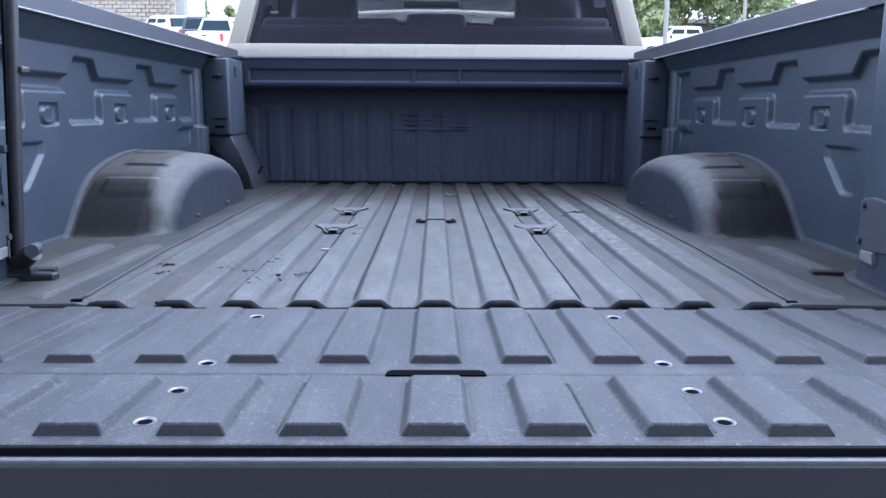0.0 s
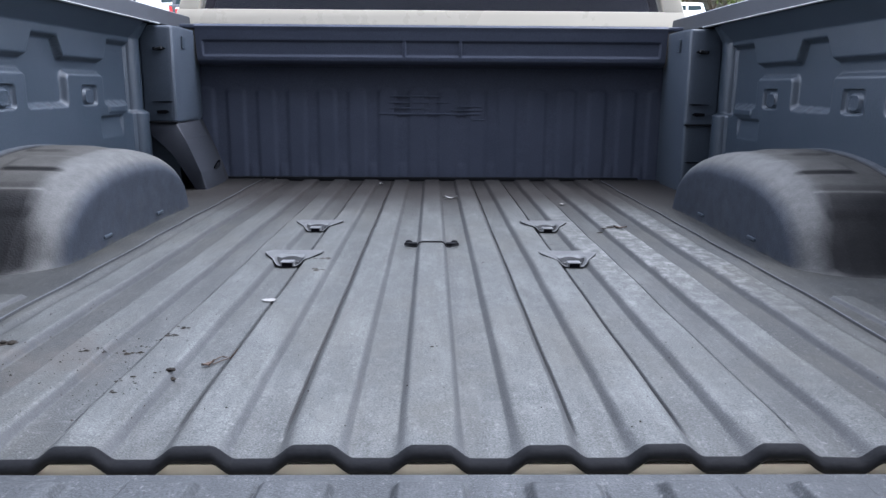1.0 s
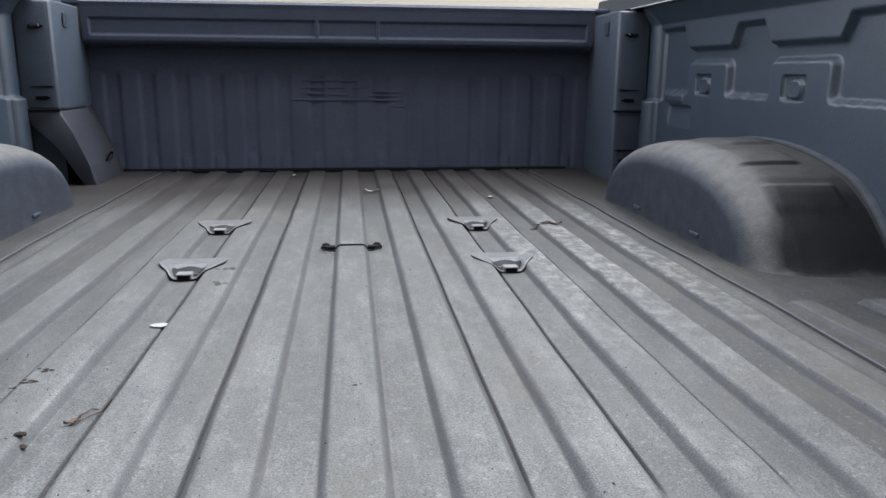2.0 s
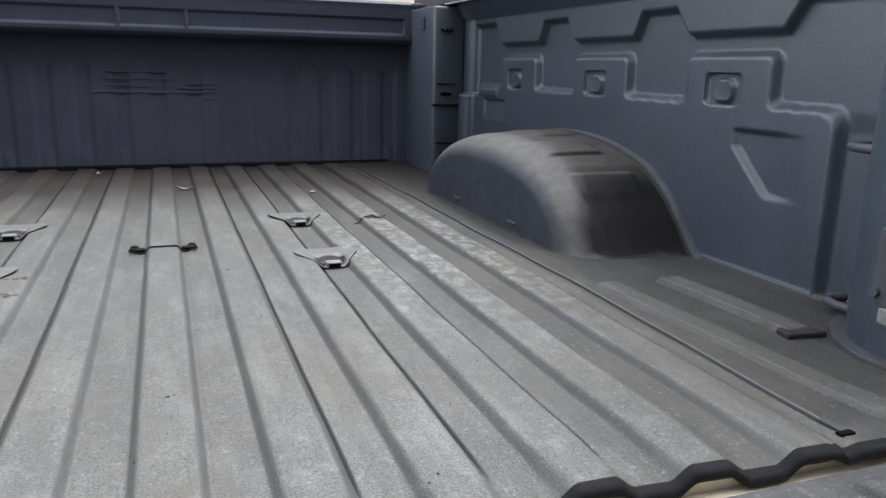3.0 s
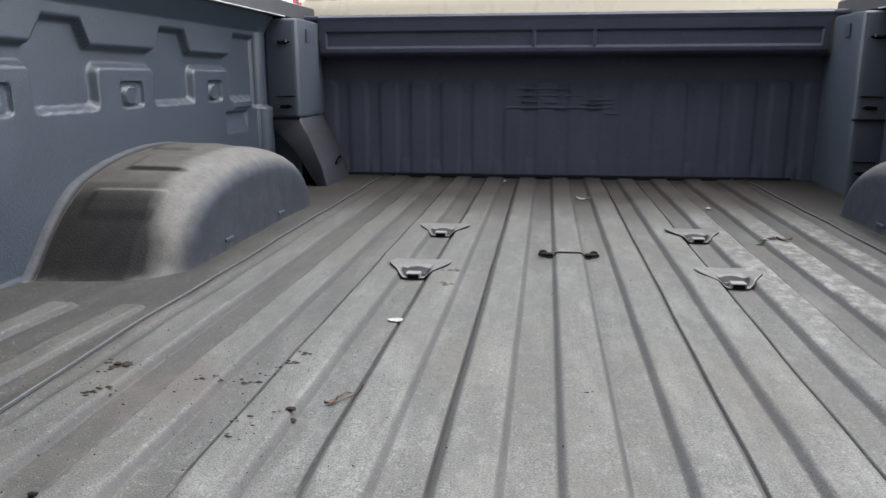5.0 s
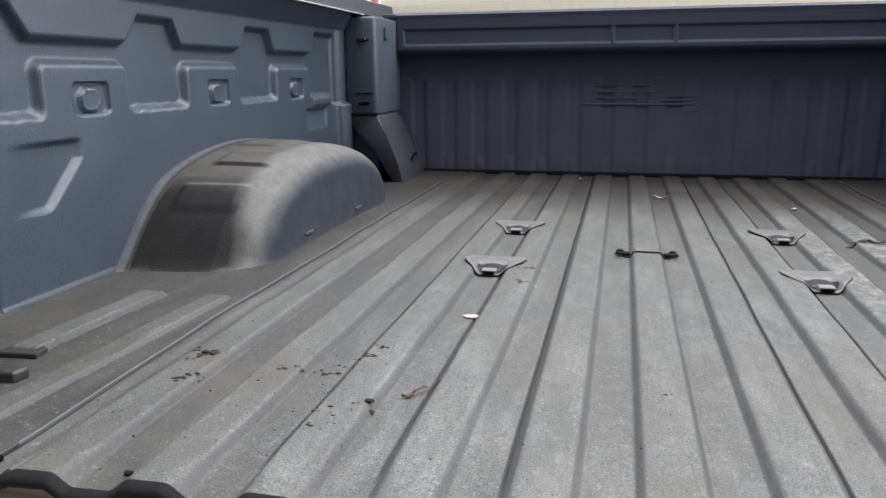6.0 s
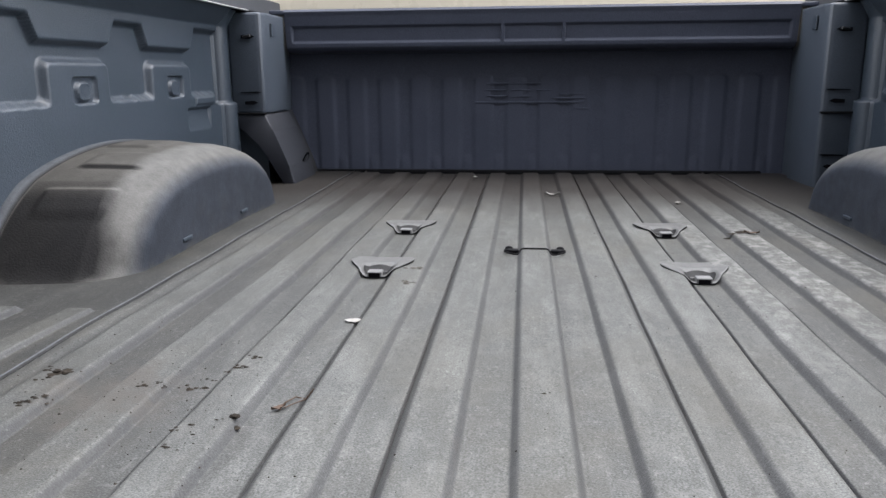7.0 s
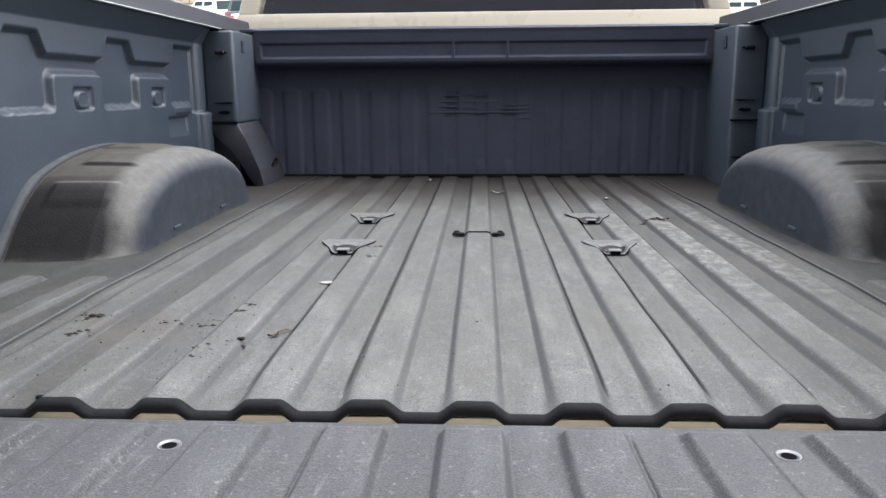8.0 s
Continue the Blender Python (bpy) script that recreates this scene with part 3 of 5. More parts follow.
# seam slots at the rear corners of the floor, and the two dark joints along each seam
for s in (-1, 1):
    for e in (0.5826, 0.5874):
        hang(sheet("seam_joint", [s * (e - 0.0006), s * (e + 0.0006)], steps(0.045, 2.02, 0.012),
                   lambda x, y, s=s, e=e: (x + s * seam_shift(y), y + rear_bow(x, y), floor_z(s * e + s * seam_shift(y), y) + 0.0045), EDGE, bed_floor, back=(0, 0, -0.001)))
    hang(sheet("seam_bead", [s * 0.5839, s * 0.5845, s * 0.5855, s * 0.5861], steps(0.045, 2.02, 0.012),
               lambda x, y, s=s: (x + s * seam_shift(y), y + rear_bow(x, y), floor_z(s * 0.5850 + s * seam_shift(y), y) + 0.0003 - 0.5 * np.abs(np.abs(x) - 0.585)), TRIM, bed_floor, "worn pale bead along the seam", back=(0, 0, -0.001)))
    hang(part("seam_slot", boxed(s * 0.5770, s * 0.5940, 0.0085, 0.0165, -0.008, -0.0012, 0.001), DARK, bed_floor))
    hang(part("seam_clip", boxed(s * 0.5810, s * 0.5890, 0.0145, 0.040, -0.008, -0.0004, 0.0012), LINER_DARK, bed_floor))

# dark sloping rear ends of the outer pads
for s in (-1, 1):
    wedge = prism(bmesh.new(), [(s * 0.728, 0.230), (s * 0.733, 0.256), (s * 0.775, 0.262), (s * 0.786, 0.224)], "z", -0.006, 0.0022, 0.0022, 3)
    hang(part("pad_end", wedge, PAD_END, bed_floor, "dark sloping end of a raised pad"))

# cream body sill under the floor edge
sill = bmesh.new()
box(sill, -0.93, 0.93, -0.040, 0.004, -0.10, -0.0262, 0.002)
box(sill, -0.60, 0.60, 0.001, 0.02, -0.05, -0.0158)
hang(part("rear_sill", sill, CREAM, truck, "cream painted body sill behind the floor edge"))
hang(part("bed_underside", boxed(-0.93, 0.93, 0.0, 2.12, -0.09, -0.045), BLACK, truck))

# side walls: pressed panels, one smooth relief each
ZIG = [(-1, 0.42), (0.447, 0.42), (0.480, 0.375), (0.706, 0.375), (0.744, 0.421), (0.852, 0.421), (0.876, 0.375), (1.114, 0.375), (1.146, 0.424),
       (1.262, 0.424), (1.286, 0.375), (1.514, 0.375), (1.549, 0.431), (3, 0.431)]
ZY, ZZ = [p[0] for p in ZIG], [p[1] for p in ZIG]


def wall_relief(y, z):
    """How far the panel stands into the bed."""
    line = np.interp(y, ZY, ZZ)
    up = ramp(z, line - 0.001, line + 0.013)
    h = 0.020 * up * (1 - ramp(y, 1.70, 1.715))
    zr = z + 0.0008 * np.sin(y * 131 + 1) + 0.0007 * np.sin(y * 217) * np.sin(y * 19)       # the sprayed coat sags along the lower ledges
    dist = zr - 0.268                                     # steps with rounded corners, inside and out
    for p, q in ((0.492, 0.700), (0.890, 1.105), (1.296, 1.508)):
        cx, hx, cz, hz, r = (p + q) / 2 + 0.004, (q - p) / 2 + 0.002, 0.20, 0.147, 0.016
        ux, uz = np.abs(y - cx) - hx + r, np.abs(zr * 0.15 + z * 0.85 - cz) - hz + r
        step = np.hypot(np.maximum(ux, 0), np.maximum(uz, 0)) + np.minimum(np.maximum(ux, uz), 0) - r
        mixed = np.clip(0.5 + 0.5 * (step - dist) / 0.016, 0, 1)
        dist = step * (1 - mixed) + dist * mixed - 0.016 * mixed * (1 - mixed)
    rear = 0.363 - y                                      # the low panel ends at the rear in a rounded corner
    mixed = np.clip(0.5 + 0.5 * (rear - dist) / 0.030, 0, 1)
    dist = rear * mixed + dist * (1 - mixed) + 0.030 * mixed * (1 - mixed)
    low = 1 - ramp(dist, -0.007, 0.009)
    low = low * (1 - ramp(y, 1.66, 1.70) * ramp(z, 0.235, 0.245))
    h = h + 0.017 * low - 0.006 * (1 - ramp(y, 0.346, 0.366)) * (1 - ramp(z, 0.235, 0.270))
    for a in (0.606, 1.015, 1.420):                       # sockets with a raised knob
        rr = (np.abs((y - a) / 0.046) ** 7 + np.abs((z - 0.291) / 0.0275) ** 7) ** (1 / 7)
        kk = (np.abs((y - a + 0.001) / 0.0265) ** 2.7 + np.abs((z - 0.2885) / 0.0205) ** 2.7) ** (1 / 2.7)
        h = h - 0.0085 * (1 - ramp(rr, 0.88, 1.0)) + 0.0080 * (1 - ramp(kk, 0.84, 1.0)) - 0.0012 * (1 - ramp(kk, 0.66, 0.76))
    edge = np.interp(z, [0.0, 0.128, 0.200, 0.6], [0.478, 0.476, 0.554, 0.558])
    h = h - 0.0095 * ramp(y, 0.400, 0.500) * (1 - ramp(y, edge, edge + 0.018)) * ramp(z, 0.122, 0.134) * (1 - ramp(z, 0.222, 0.231))
    h = h - 0.008 * pad(y, z, 1.485, 1.62, 0.180, 0.228, 0.008) * (z > 0.15) * ramp(z, 0.16, 0.225)
    h = h + 0.004 * pad(y, z, 1.535, 1.645, 0.245, 0.258, 0.006)
    h = h + 0.026 * np.sqrt(np.clip(1 - ((y - 1.757) / 0.042) ** 2, 0, 1)) + 0.008 * np.exp(-((y - 1.706) / 0.005) ** 2) * (z < 0.435)
    h = h + 0.052 * np.clip((z - 0.455) / 0.05, 0, 1) * (1 - 0.4 * ramp(y, 1.70, 1.72))
    h = h + 0.003 * (1 - ramp(z, 0.0, 0.006)) ** 2
    return h


for s, side in ((-1, "left"), (1, "right")):
    wy = np.unique(np.concatenate([steps(0.20, 1.80, 0.0032), steps(1.80, 2.10, 0.03)]))
    wz = steps(-0.012, 0.505, 0.0030)
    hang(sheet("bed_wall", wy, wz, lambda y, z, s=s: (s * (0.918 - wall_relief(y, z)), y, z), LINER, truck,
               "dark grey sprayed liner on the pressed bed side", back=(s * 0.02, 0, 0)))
    # painted outer skin of the bed side
    skin = bmesh.new()
    box(skin, s * 0.95, s * 1.02, 0.02, 2.12, -0.45, 0.497, 0.02, 3)
    hang(part("fender", skin, CREAM, truck, "cream painted outer bed side"))
    # rail cap over the wall: rounded inner face with a bright lower lip
    prof = [(0.866, 0.506), (0.8385, 0.506), (0.8395, 0.520), (0.8425, 0.549), (0.848, 0.5525), (0.99, 0.555), (1.015, 0.547), (1.025, 0.52), (1.025, 0.49), (0.93, 0.49), (0.93, 0.506)]
    hang(part("rail_cap", prism(bmesh.new(), [(s * a, b) for a, b in prof], "y", -0.01, 2.118), RAIL, truck, "dark grey plastic cap on the bed rail", smooth=True))
    lipm = bmesh.new()
    prism(lipm, [(s * a, b) for a, b in ((0.846, 0.5024), (0.8365, 0.5028), (0.8350, 0.5043), (0.8360, 0.5057), (0.846, 0.5057))], "y", 0.34, 1.80, 0.0008, 1)
    hang(part("rail_lip", lipm, LIP, truck, "bright painted lower edge of the bed rail"))
    # black underside; the rail's own shade is put in its colour
    hang(part("rail_underside", boxed(s * 0.846, s * 0.935, 0.0, 2.11, 0.5018, 0.5055), EDGE, truck))

    # wheelhouse: a flat inner panel, a broad rounded shoulder, a steep rear face and a rim along the bed side
    L = np.array([(0.662, 0.0, 0.0, 2.4), (0.660, 0.80, 0.80, 2.4), (0.659, 0.95, 0.94, 2.4), (0.6600, 1.0, 0.985, 2.4), (0.6640, 1.032, 1.045, 2.38), (0.6700, 1.068, 1.108, 2.35),
                  (0.6790, 1.112, 1.175, 2.3), (0.6920, 1.166, 1.245, 2.22), (0.7100, 1.218, 1.300, 2.14), (0.7350, 1.262, 1.335, 2.08), (0.780, 1.290, 1.350, 2.04), (0.840, 1.310, 1.355, 2.02),
                  (0.884, 1.322, 1.356, 2.0), (0.889, 1.362, 1.398, 2.0), (0.925, 1.372, 1.408, 2.0)])

    def house(i, t, s=s):
        x, sy, sz, ex = (np.interp(i, range(len(L)), L[:, k]) for k in range(4))
        c, sn = np.cos(t), np.sin(t)
        y = 1.075 - 0.340 * sy * np.sign(c) * np.abs(c) ** (2 / ex)
        z = 0.1405 * sz * np.abs(sn) ** (2 / ex)
        w = np.clip(z / 0.15, 0, 1)
        y = y + 0.115 * np.clip(sy - 1.10, 0, 0.28) / 0.28 * 0.28 * 4 * w * (1 - w) * (c > 0)         # the rear face runs straight
        flare = 0.020 * np.exp(-z / 0.010) * (sy > 0.97)
        y = y - flare * np.sign(c)
        x = x - 0.010 * np.exp(-z / 0.006) * (sy > 0.97) * (np.abs(c) < 0.97) * (x < 0.70)
        # pressed pads across the rear face and the top
        u = np.degrees(t)
        across = ramp(x, 0.700, 0.735) * (1 - ramp(x, 0.825, 0.848))
        upper = ramp(x, 0.760, 0.790) * (1 - ramp(x, 0.860, 0.882))
        short = ramp(x, 0.715, 0.735) * (1 - ramp(x, 0.838, 0.856))
        b = 0.0042 * short * ramp(u, 29, 36) * (1 - ramp(u, 46, 48)) + 0.0050 * across * ramp(u, 61, 62) * (1 - ramp(u, 72, 77)) + 0.0050 * upper * ramp(u, 82, 83) * (1 - ramp(u, 95, 113))
        y, z = y - b * c, z + b * sn
        return s * x, y, z - 0.012
    fine = np.unique(np.concatenate([np.arange(0, 8.01, 0.5), np.arange(8, 12.01, 0.1), np.arange(12, 14.01, 0.5)]))
    fth = np.linspace(0, math.pi, 226)
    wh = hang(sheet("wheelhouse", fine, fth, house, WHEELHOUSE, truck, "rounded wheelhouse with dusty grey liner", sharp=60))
    for y in (0.90, 1.20):
        hang(part("pressed_tab", boxed(s * 0.6575, s * 0.664, y - 0.020, y + 0.020, 0.012, 0.019, 0.002), LINER, wh))

    # front corner pillar with slots, and the flared leg below it
    pm = prism(bmesh.new(), [(s * 0.899, 1.80), (s * 0.895, 1.772), (s * 0.800, 1.768), (s * 0.792, 1.776), (s * 0.790, 1.82), (s * 0.789, 1.982), (s * 0.803, 1.996), (s * 0.803, 2.08), (s * 0.93, 2.08), (s * 0.93, 1.80)], "z", 0.205 if s < 0 else -0.012, 0.497, 0.009, 3)
    pillar = hang(part("corner_pillar", pm, PILLAR, truck, "dark grey liner over the front corner pillar", smooth=True))
    for z0, z1, x0, x1 in ((0.422, 0.434, 0.812, 0.852), (0.266, 0.271, 0.800, 0.864), (0.232, 0.244, 0.812, 0.852)) + (((0.086, 0.091, 0.800, 0.864), (0.050, 0.062, 0.812, 0.852)) if s > 0 else ()):
        slot = prism(bmesh.new(), [(s * x0, (z0 + z1) / 2), (s * (x0 + 0.012), z1), (s * x1, z1 - 0.002), (s * x1, z0 + 0.001), (s * (x0 + 0.015), z0)], "y", 1.7645, 1.775)
        hang(part("slot", slot, DARK, pillar))
    hook = rod(bmesh.new(), (s * 0.822, 1.758, 0.431), (s * 0.846, 1.766, 0.427), 0.004, sides=8)
    hang(part("hook", hook, BLACK, pillar))
    ridge = boxed(s * 0.790, s * 0.89, 1.760, 1.772, 0.203, 0.209, 0.002)
    hang(part("pillar_seam", ridge, EDGE, pillar))
    pl = boxed(s * 0.783, s * 0.789, 1.842, 1.868, 0.43, 0.47, 0.003)
    hang(part("cap_plug", pl, LINER, pillar))
    if s < 0:
        leg = bmesh.new()
        prism(leg, [(s * 0.889, 0.204), (s * 0.792, 0.204), (s * 0.768, 0.15), (s * 0.728, 0.053), (s * 0.708, -0.012), (s * 0.748, -0.012), (s * 0.766, 0.041), (s * 0.803, 0.106),
                    (s * 0.850, 0.145), (s * 0.879, 0.165)], "y", 1.765, 2.0, 0.006)
        legp = hang(part("pillar_leg", leg, LEG, truck, "flared darkened lower leg of the front corner pillar", smooth=True))
        ring = bmesh.new()
        for r0, d in ((0.021, 0.004), (0.015, 0.007)):
            bmesh.ops.create_cone(ring, cap_ends=True, segments=20, radius1=r0, radius2=r0 - 0.002, depth=d, matrix=pose(s * 0.7265, 1.935, 0.049, 0, s * 68, 0))
        hang(part("drain_plug", ring, LEG, legp))
        dark_ring = bmesh.new()
        bmesh.ops.create_cone(dark_ring, cap_ends=True, segments=24, radius1=0.0275, radius2=0.0275, depth=0.0035, matrix=pose(s * 0.7265, 1.935, 0.049, 0, s * 68, 0))
        hang(part("plug_gap", dark_ring, DARK, legp, "dark gap round the drain plug"))
    if s < 0:
        hang(part("leg_return", prism(bmesh.new(), [(s * 0.90, 0.204), (s * 0.805, 0.204), (s * 0.782, 0.15), (s * 0.742, 0.053), (s * 0.722, -0.012), (s * 0.90, -0.012)], "y", 1.99, 2.075), LINER_DARK, truck))
        hang(part("cavity", boxed(s * 0.80, s * 0.925, 1.795, 1.90, -0.01, 0.203), LINER, truck))

# front wall: ledge with a long recess on top, ribbed panel below
def ledge_y(x, z):
    a = np.abs(x)
    y = np.interp(z, [0.385, 0.392, 0.402, 0.412, 0.470, 0.500, 0.512, 0.520], [2.05, 2.018, 2.006, 2.004, 1.996, 1.990, 1.985, 1.995])
    rec = ramp(a, 0.098, 0.101) * (1 - ramp(a, 0.765, 0.772)) + (1 - ramp(a, 0.088, 0.091))
    return y + 0.006 * rec * ramp(z, 0.414, 0.424) * (1 - ramp(z, 0.462, 0.470))


fx = np.unique(np.concatenate([steps(-0.79, 0.79, 0.01), steps(0.085, 0.105, 0.002), steps(-0.105, -0.085, 0.002), steps(0.76, 0.776, 0.002), steps(-0.776, -0.76, 0.002)]))
fz = np.unique(np.concatenate([steps(0.385, 0.42, 0.0035), steps(0.41, 0.428, 0.002), steps(0.428, 0.456, 0.005), steps(0.458, 0.474, 0.002), steps(0.474, 0.52, 0.004)]))
ledge = hang(sheet("front_ledge", fx, fz, lambda x, z: (x, ledge_y(x, z), z), FRONT_LINER, truck, "dark grey liner on the ledge of the front wall", back=(0, 0.05, 0)))
hang(part("ledge_top", boxed(-0.90, 0.90, 1.994, 2.12, 0.505, 0.519, 0.004), FRONT_LINER, truck))
for x in (-0.70, 0.0, 0.70):
    hang(part("drain_slot", boxed(x - 0.020, x + 0.020, 2.010, 2.014, 0.4255, 0.4285), EDGE, ledge))


def front_y(x, z):
    k = np.round(x / PITCH - 0.5) + 0.5
    d = np.abs(x - k * PITCH)
    r = 1 - ramp(d, 0.022, 0.038)
    top = 0.305 + 0.012 * np.cos(np.clip(d / 0.036, 0, 1) * math.pi / 2)
    r = r * (1 - ramp(z, top - 0.01, top)) * (np.abs(k) < 8)
    foot = ramp(d, 0.034, 0.046) * (1 - ramp(z, 0.035, 0.05)) * 0.8
    y = 2.088 - 0.0048 * r - 0.005 * foot
    return y + 0.0 * z


gx = steps(-0.86, 0.86, 0.005)
gz = np.unique(np.concatenate([steps(-0.012, 0.28, 0.012), steps(0.28, 0.33, 0.005), steps(0.33, 0.40, 0.02)]))
front = hang(sheet("front_wall", gx, gz, lambda x, z: (x, front_y(x, z), z), FRONT_LINER, truck, "dark ribbed front wall of the cargo bed", back=(0, 0.012, 0)))
# black strip stands for the shadows where the wall meets the floor
hang(part("wall_foot_shade", boxed(-0.74, 0.74, 2.070, 2.09, -0.012, 0.003, 0.003), EDGE, truck))
# pressed emblem as plain bars
EMB = [(-0.150, 0.030, 0.283, 0.289), (-0.155, -0.085, 0.262, 0.267), (-0.070, -0.010, 0.262, 0.267), (0.010, 0.060, 0.262, 0.267), (-0.150, -0.080, 0.243, 0.248),
       (0.060, 0.170, 0.236, 0.241), (0.085, 0.170, 0.250, 0.254), (-0.190, 0.165, 0.222, 0.228), (-0.070, -0.010, 0.240, 0.244), (0.140, 0.185, 0.203, 0.207)]
for x0, x1, z0, z1 in EMB:
    hang(part("emblem_bar", prism(bmesh.new(), [(x0, z0), (x1, z0), (x1 + 0.006, z1), (x0 + 0.006, z1)], "y", 2.0812, 2.084, 0.0012, 1), FRONT_LINER, front))

# rear corner posts with tie-down loops and latch plates
for s, side in ((-1, "left"), (1, "right")):
    post = hang(part("rear_post", prism(bmesh.new(), [(s * 0.925, 0.275), (s * 0.880, 0.268), (s * 0.838, 0.246), (s * 0.802, 0.212), (s * 0.780, 0.176), (s * 0.772, 0.13), (s * 0.770, 0.02), (s * 0.95, 0.02), (s * 0.95, 0.275)],
                                     "z", -0.012, 0.50, 0.008, 3), LINER, truck, "dark grey liner over the rear corner post", smooth=True))
    hang(part("post_foot", prism(bmesh.new(), [(s * 0.925, 0.298), (s * 0.872, 0.290), (s * 0.812, 0.250), (s * 0.776, 0.208), (s * 0.757, 0.160), (s * 0.755, 0.03), (s * 0.93, 0.03)],
                                "z", -0.012, 0.002, 0.004, 2), LINER_DARK, post, smooth=True))
    for z, y in ((0.452, 0.298), (0.226, 0.298)) + (((0.012, 0.300),) if s > 0 else ()):
        loop = bmesh.new()
        prev = None
        pts = [(s * 0.865, 0.235, z), (s * 0.862, y - 0.012, z), (s * 0.868, y + 0.004, z), (s * 0.882, y + 0.012, z), (s * 0.905, y + 0.010, z)]
        for a, b in zip(pts[:-1], pts[1:]):
            rod(loop, a, b, 0.0065, sides=10)
        for p in pts[1:-1]:
            bmesh.ops.create_uvsphere(loop, u_segments=10, v_segments=6, radius=0.0065, matrix=Matrix.Translation(p))
        hang(part("tie_down_loop", loop, BLACK if s < 0 else RAIL, post, "black steel tie-down loop", smooth=True))
    plate = bmesh.new()
    prism(plate, [(0.052, 0.066), (0.140, 0.060), (0.156, 0.070), (0.160, 0.098), (0.150, 0.112), (0.160, 0.132), (0.155, 0.152), (0.125, 0.158), (0.052, 0.152)], "x", s * 0.7655, s * 0.784, 0.003)
    hang(part("latch_plate", plate, RAIL, post, "grey latch cover plate"))
    for y, z in ((0.150, 0.078), (0.146, 0.142), (0.065, 0.140)):
        hang(part("bolt", rod(bmesh.new(), (s * 0.760, y, z), (s * 0.767, y, z), 0.0058, 0.0058, 16), RAIL, post, "dull domed bolt head", smooth=True))
    hang(part("bracket_tab", prism(bmesh.new(), [(0.100, 0.040), (0.142, 0.044), (0.142, 0.062), (0.104, 0.062)], "x", s * 0.762, s * 0.783, 0.002), RIM, post, "bare metal tab"))

# upright black pole strapped to one rear post
pole = thing("utility_pole", "black upright pole strapped to the rear bed post", "pole", (-0.750, 0.170, -0.012))
part("shaft", rod(bmesh.new(), (-0.012, 0, 0.030), (0.0205, 0, 0.520), 0.0110, sides=24), BLACK, pole, smooth=True)
part("channel", prism(bmesh.new(), [(-0.030, 0.03), (-0.014, 0.03), (0.014, 0.52), (-0.002, 0.52)], "y", 0.004, 0.020, 0.003), EDGE, pole)
part("elbow", rod(bmesh.new(), (-0.018, 0.004, 0.034), (0.022, -0.010, 0.060), 0.0165, sides=24), BLACK, pole, smooth=True)
part("end_cap", rod(bmesh.new(), (0.035, -0.040, 0.068), (0.026, -0.006, 0.066), 0.0118, sides=24), RAIL, pole, smooth=True)
part("foot_plate", prism(bmesh.new(), [(-0.030, -0.016), (0.052, -0.008), (0.056, 0.012), (-0.020, 0.022)], "z", 0.006, 0.020, 0.003), BLACK, pole, "flat black foot tongue")
part("foot", boxed(-0.024, 0.016, -0.012, 0.014, 0.0, 0.032, 0.004), BLACK, pole)
part("clip", boxed(0.008, 0.030, -0.004, 0.022, 0.376, 0.388, 0.003), BLACK, pole)
part("clip", boxed(-0.034, -0.006, -0.018, 0.006, 0.238, 0.253, 0.003), RAIL, pole, "grey clip round the pole")

# tailgate, let down level with the floor
gate = thing("tailgate", "ribbed grey tailgate let down level", "")
gate.parent = truck
hang(gate)
GX = 0.765


def gate_z(x, y):
    z = -0.003 + 0.050 * np.clip(-y - 0.03, 0, 1)
    a = rib_height(x, 0.107, 0.0475, 0.0092, 6)
    z = z + 0.0098 * a * (1 - ramp(y, -0.075, -0.055)) * ramp(y, -0.3425, -0.3392)
    z = z + 0.0112 * a * (1 - ramp(y, -0.425, -0.408)) * ramp(y, -0.5682, -0.5645)
    k = np.clip(np.round(x / 0.107), -6, 6)
    off = x - k * 0.107
    crease = np.exp(-((np.abs(off) - 0.0330) / 0.0014) ** 2) * np.where(np.abs(k) < 0.5, 0.35, (off * k > 0) * 1.0)
    z = z - 0.0030 * crease * ((y < -0.06) * (y > -0.34) + (y < -0.42) * (y > -0.562))
    z = z - 0.0025 * np.exp(-((y + 0.386) / 0.003) ** 2)
    z = z - 0.0012 * (1 - ramp(y, -0.586, -0.5835))
    return z


gh = steps(-GX, GX, 0.0016)
gy = np.unique(np.concatenate([steps(-0.586, -0.555, 0.0010), steps(-0.555, -0.43, 0.02), steps(-0.43, -0.33, 0.0011), steps(-0.33, -0.08, 0.03), steps(-0.08, -0.042, 0.003)]))
panel = hang(sheet("gate_panel", gh, gy, lambda x, y: (x, y, gate_z(x, y)), GATE, gate, "scuffed grey ribbed liner of the tailgate", back=(0, 0, -0.03)))


def gz_at(x, y):
    return float(gate_z(np.array([x]), np.array([y]))[0])


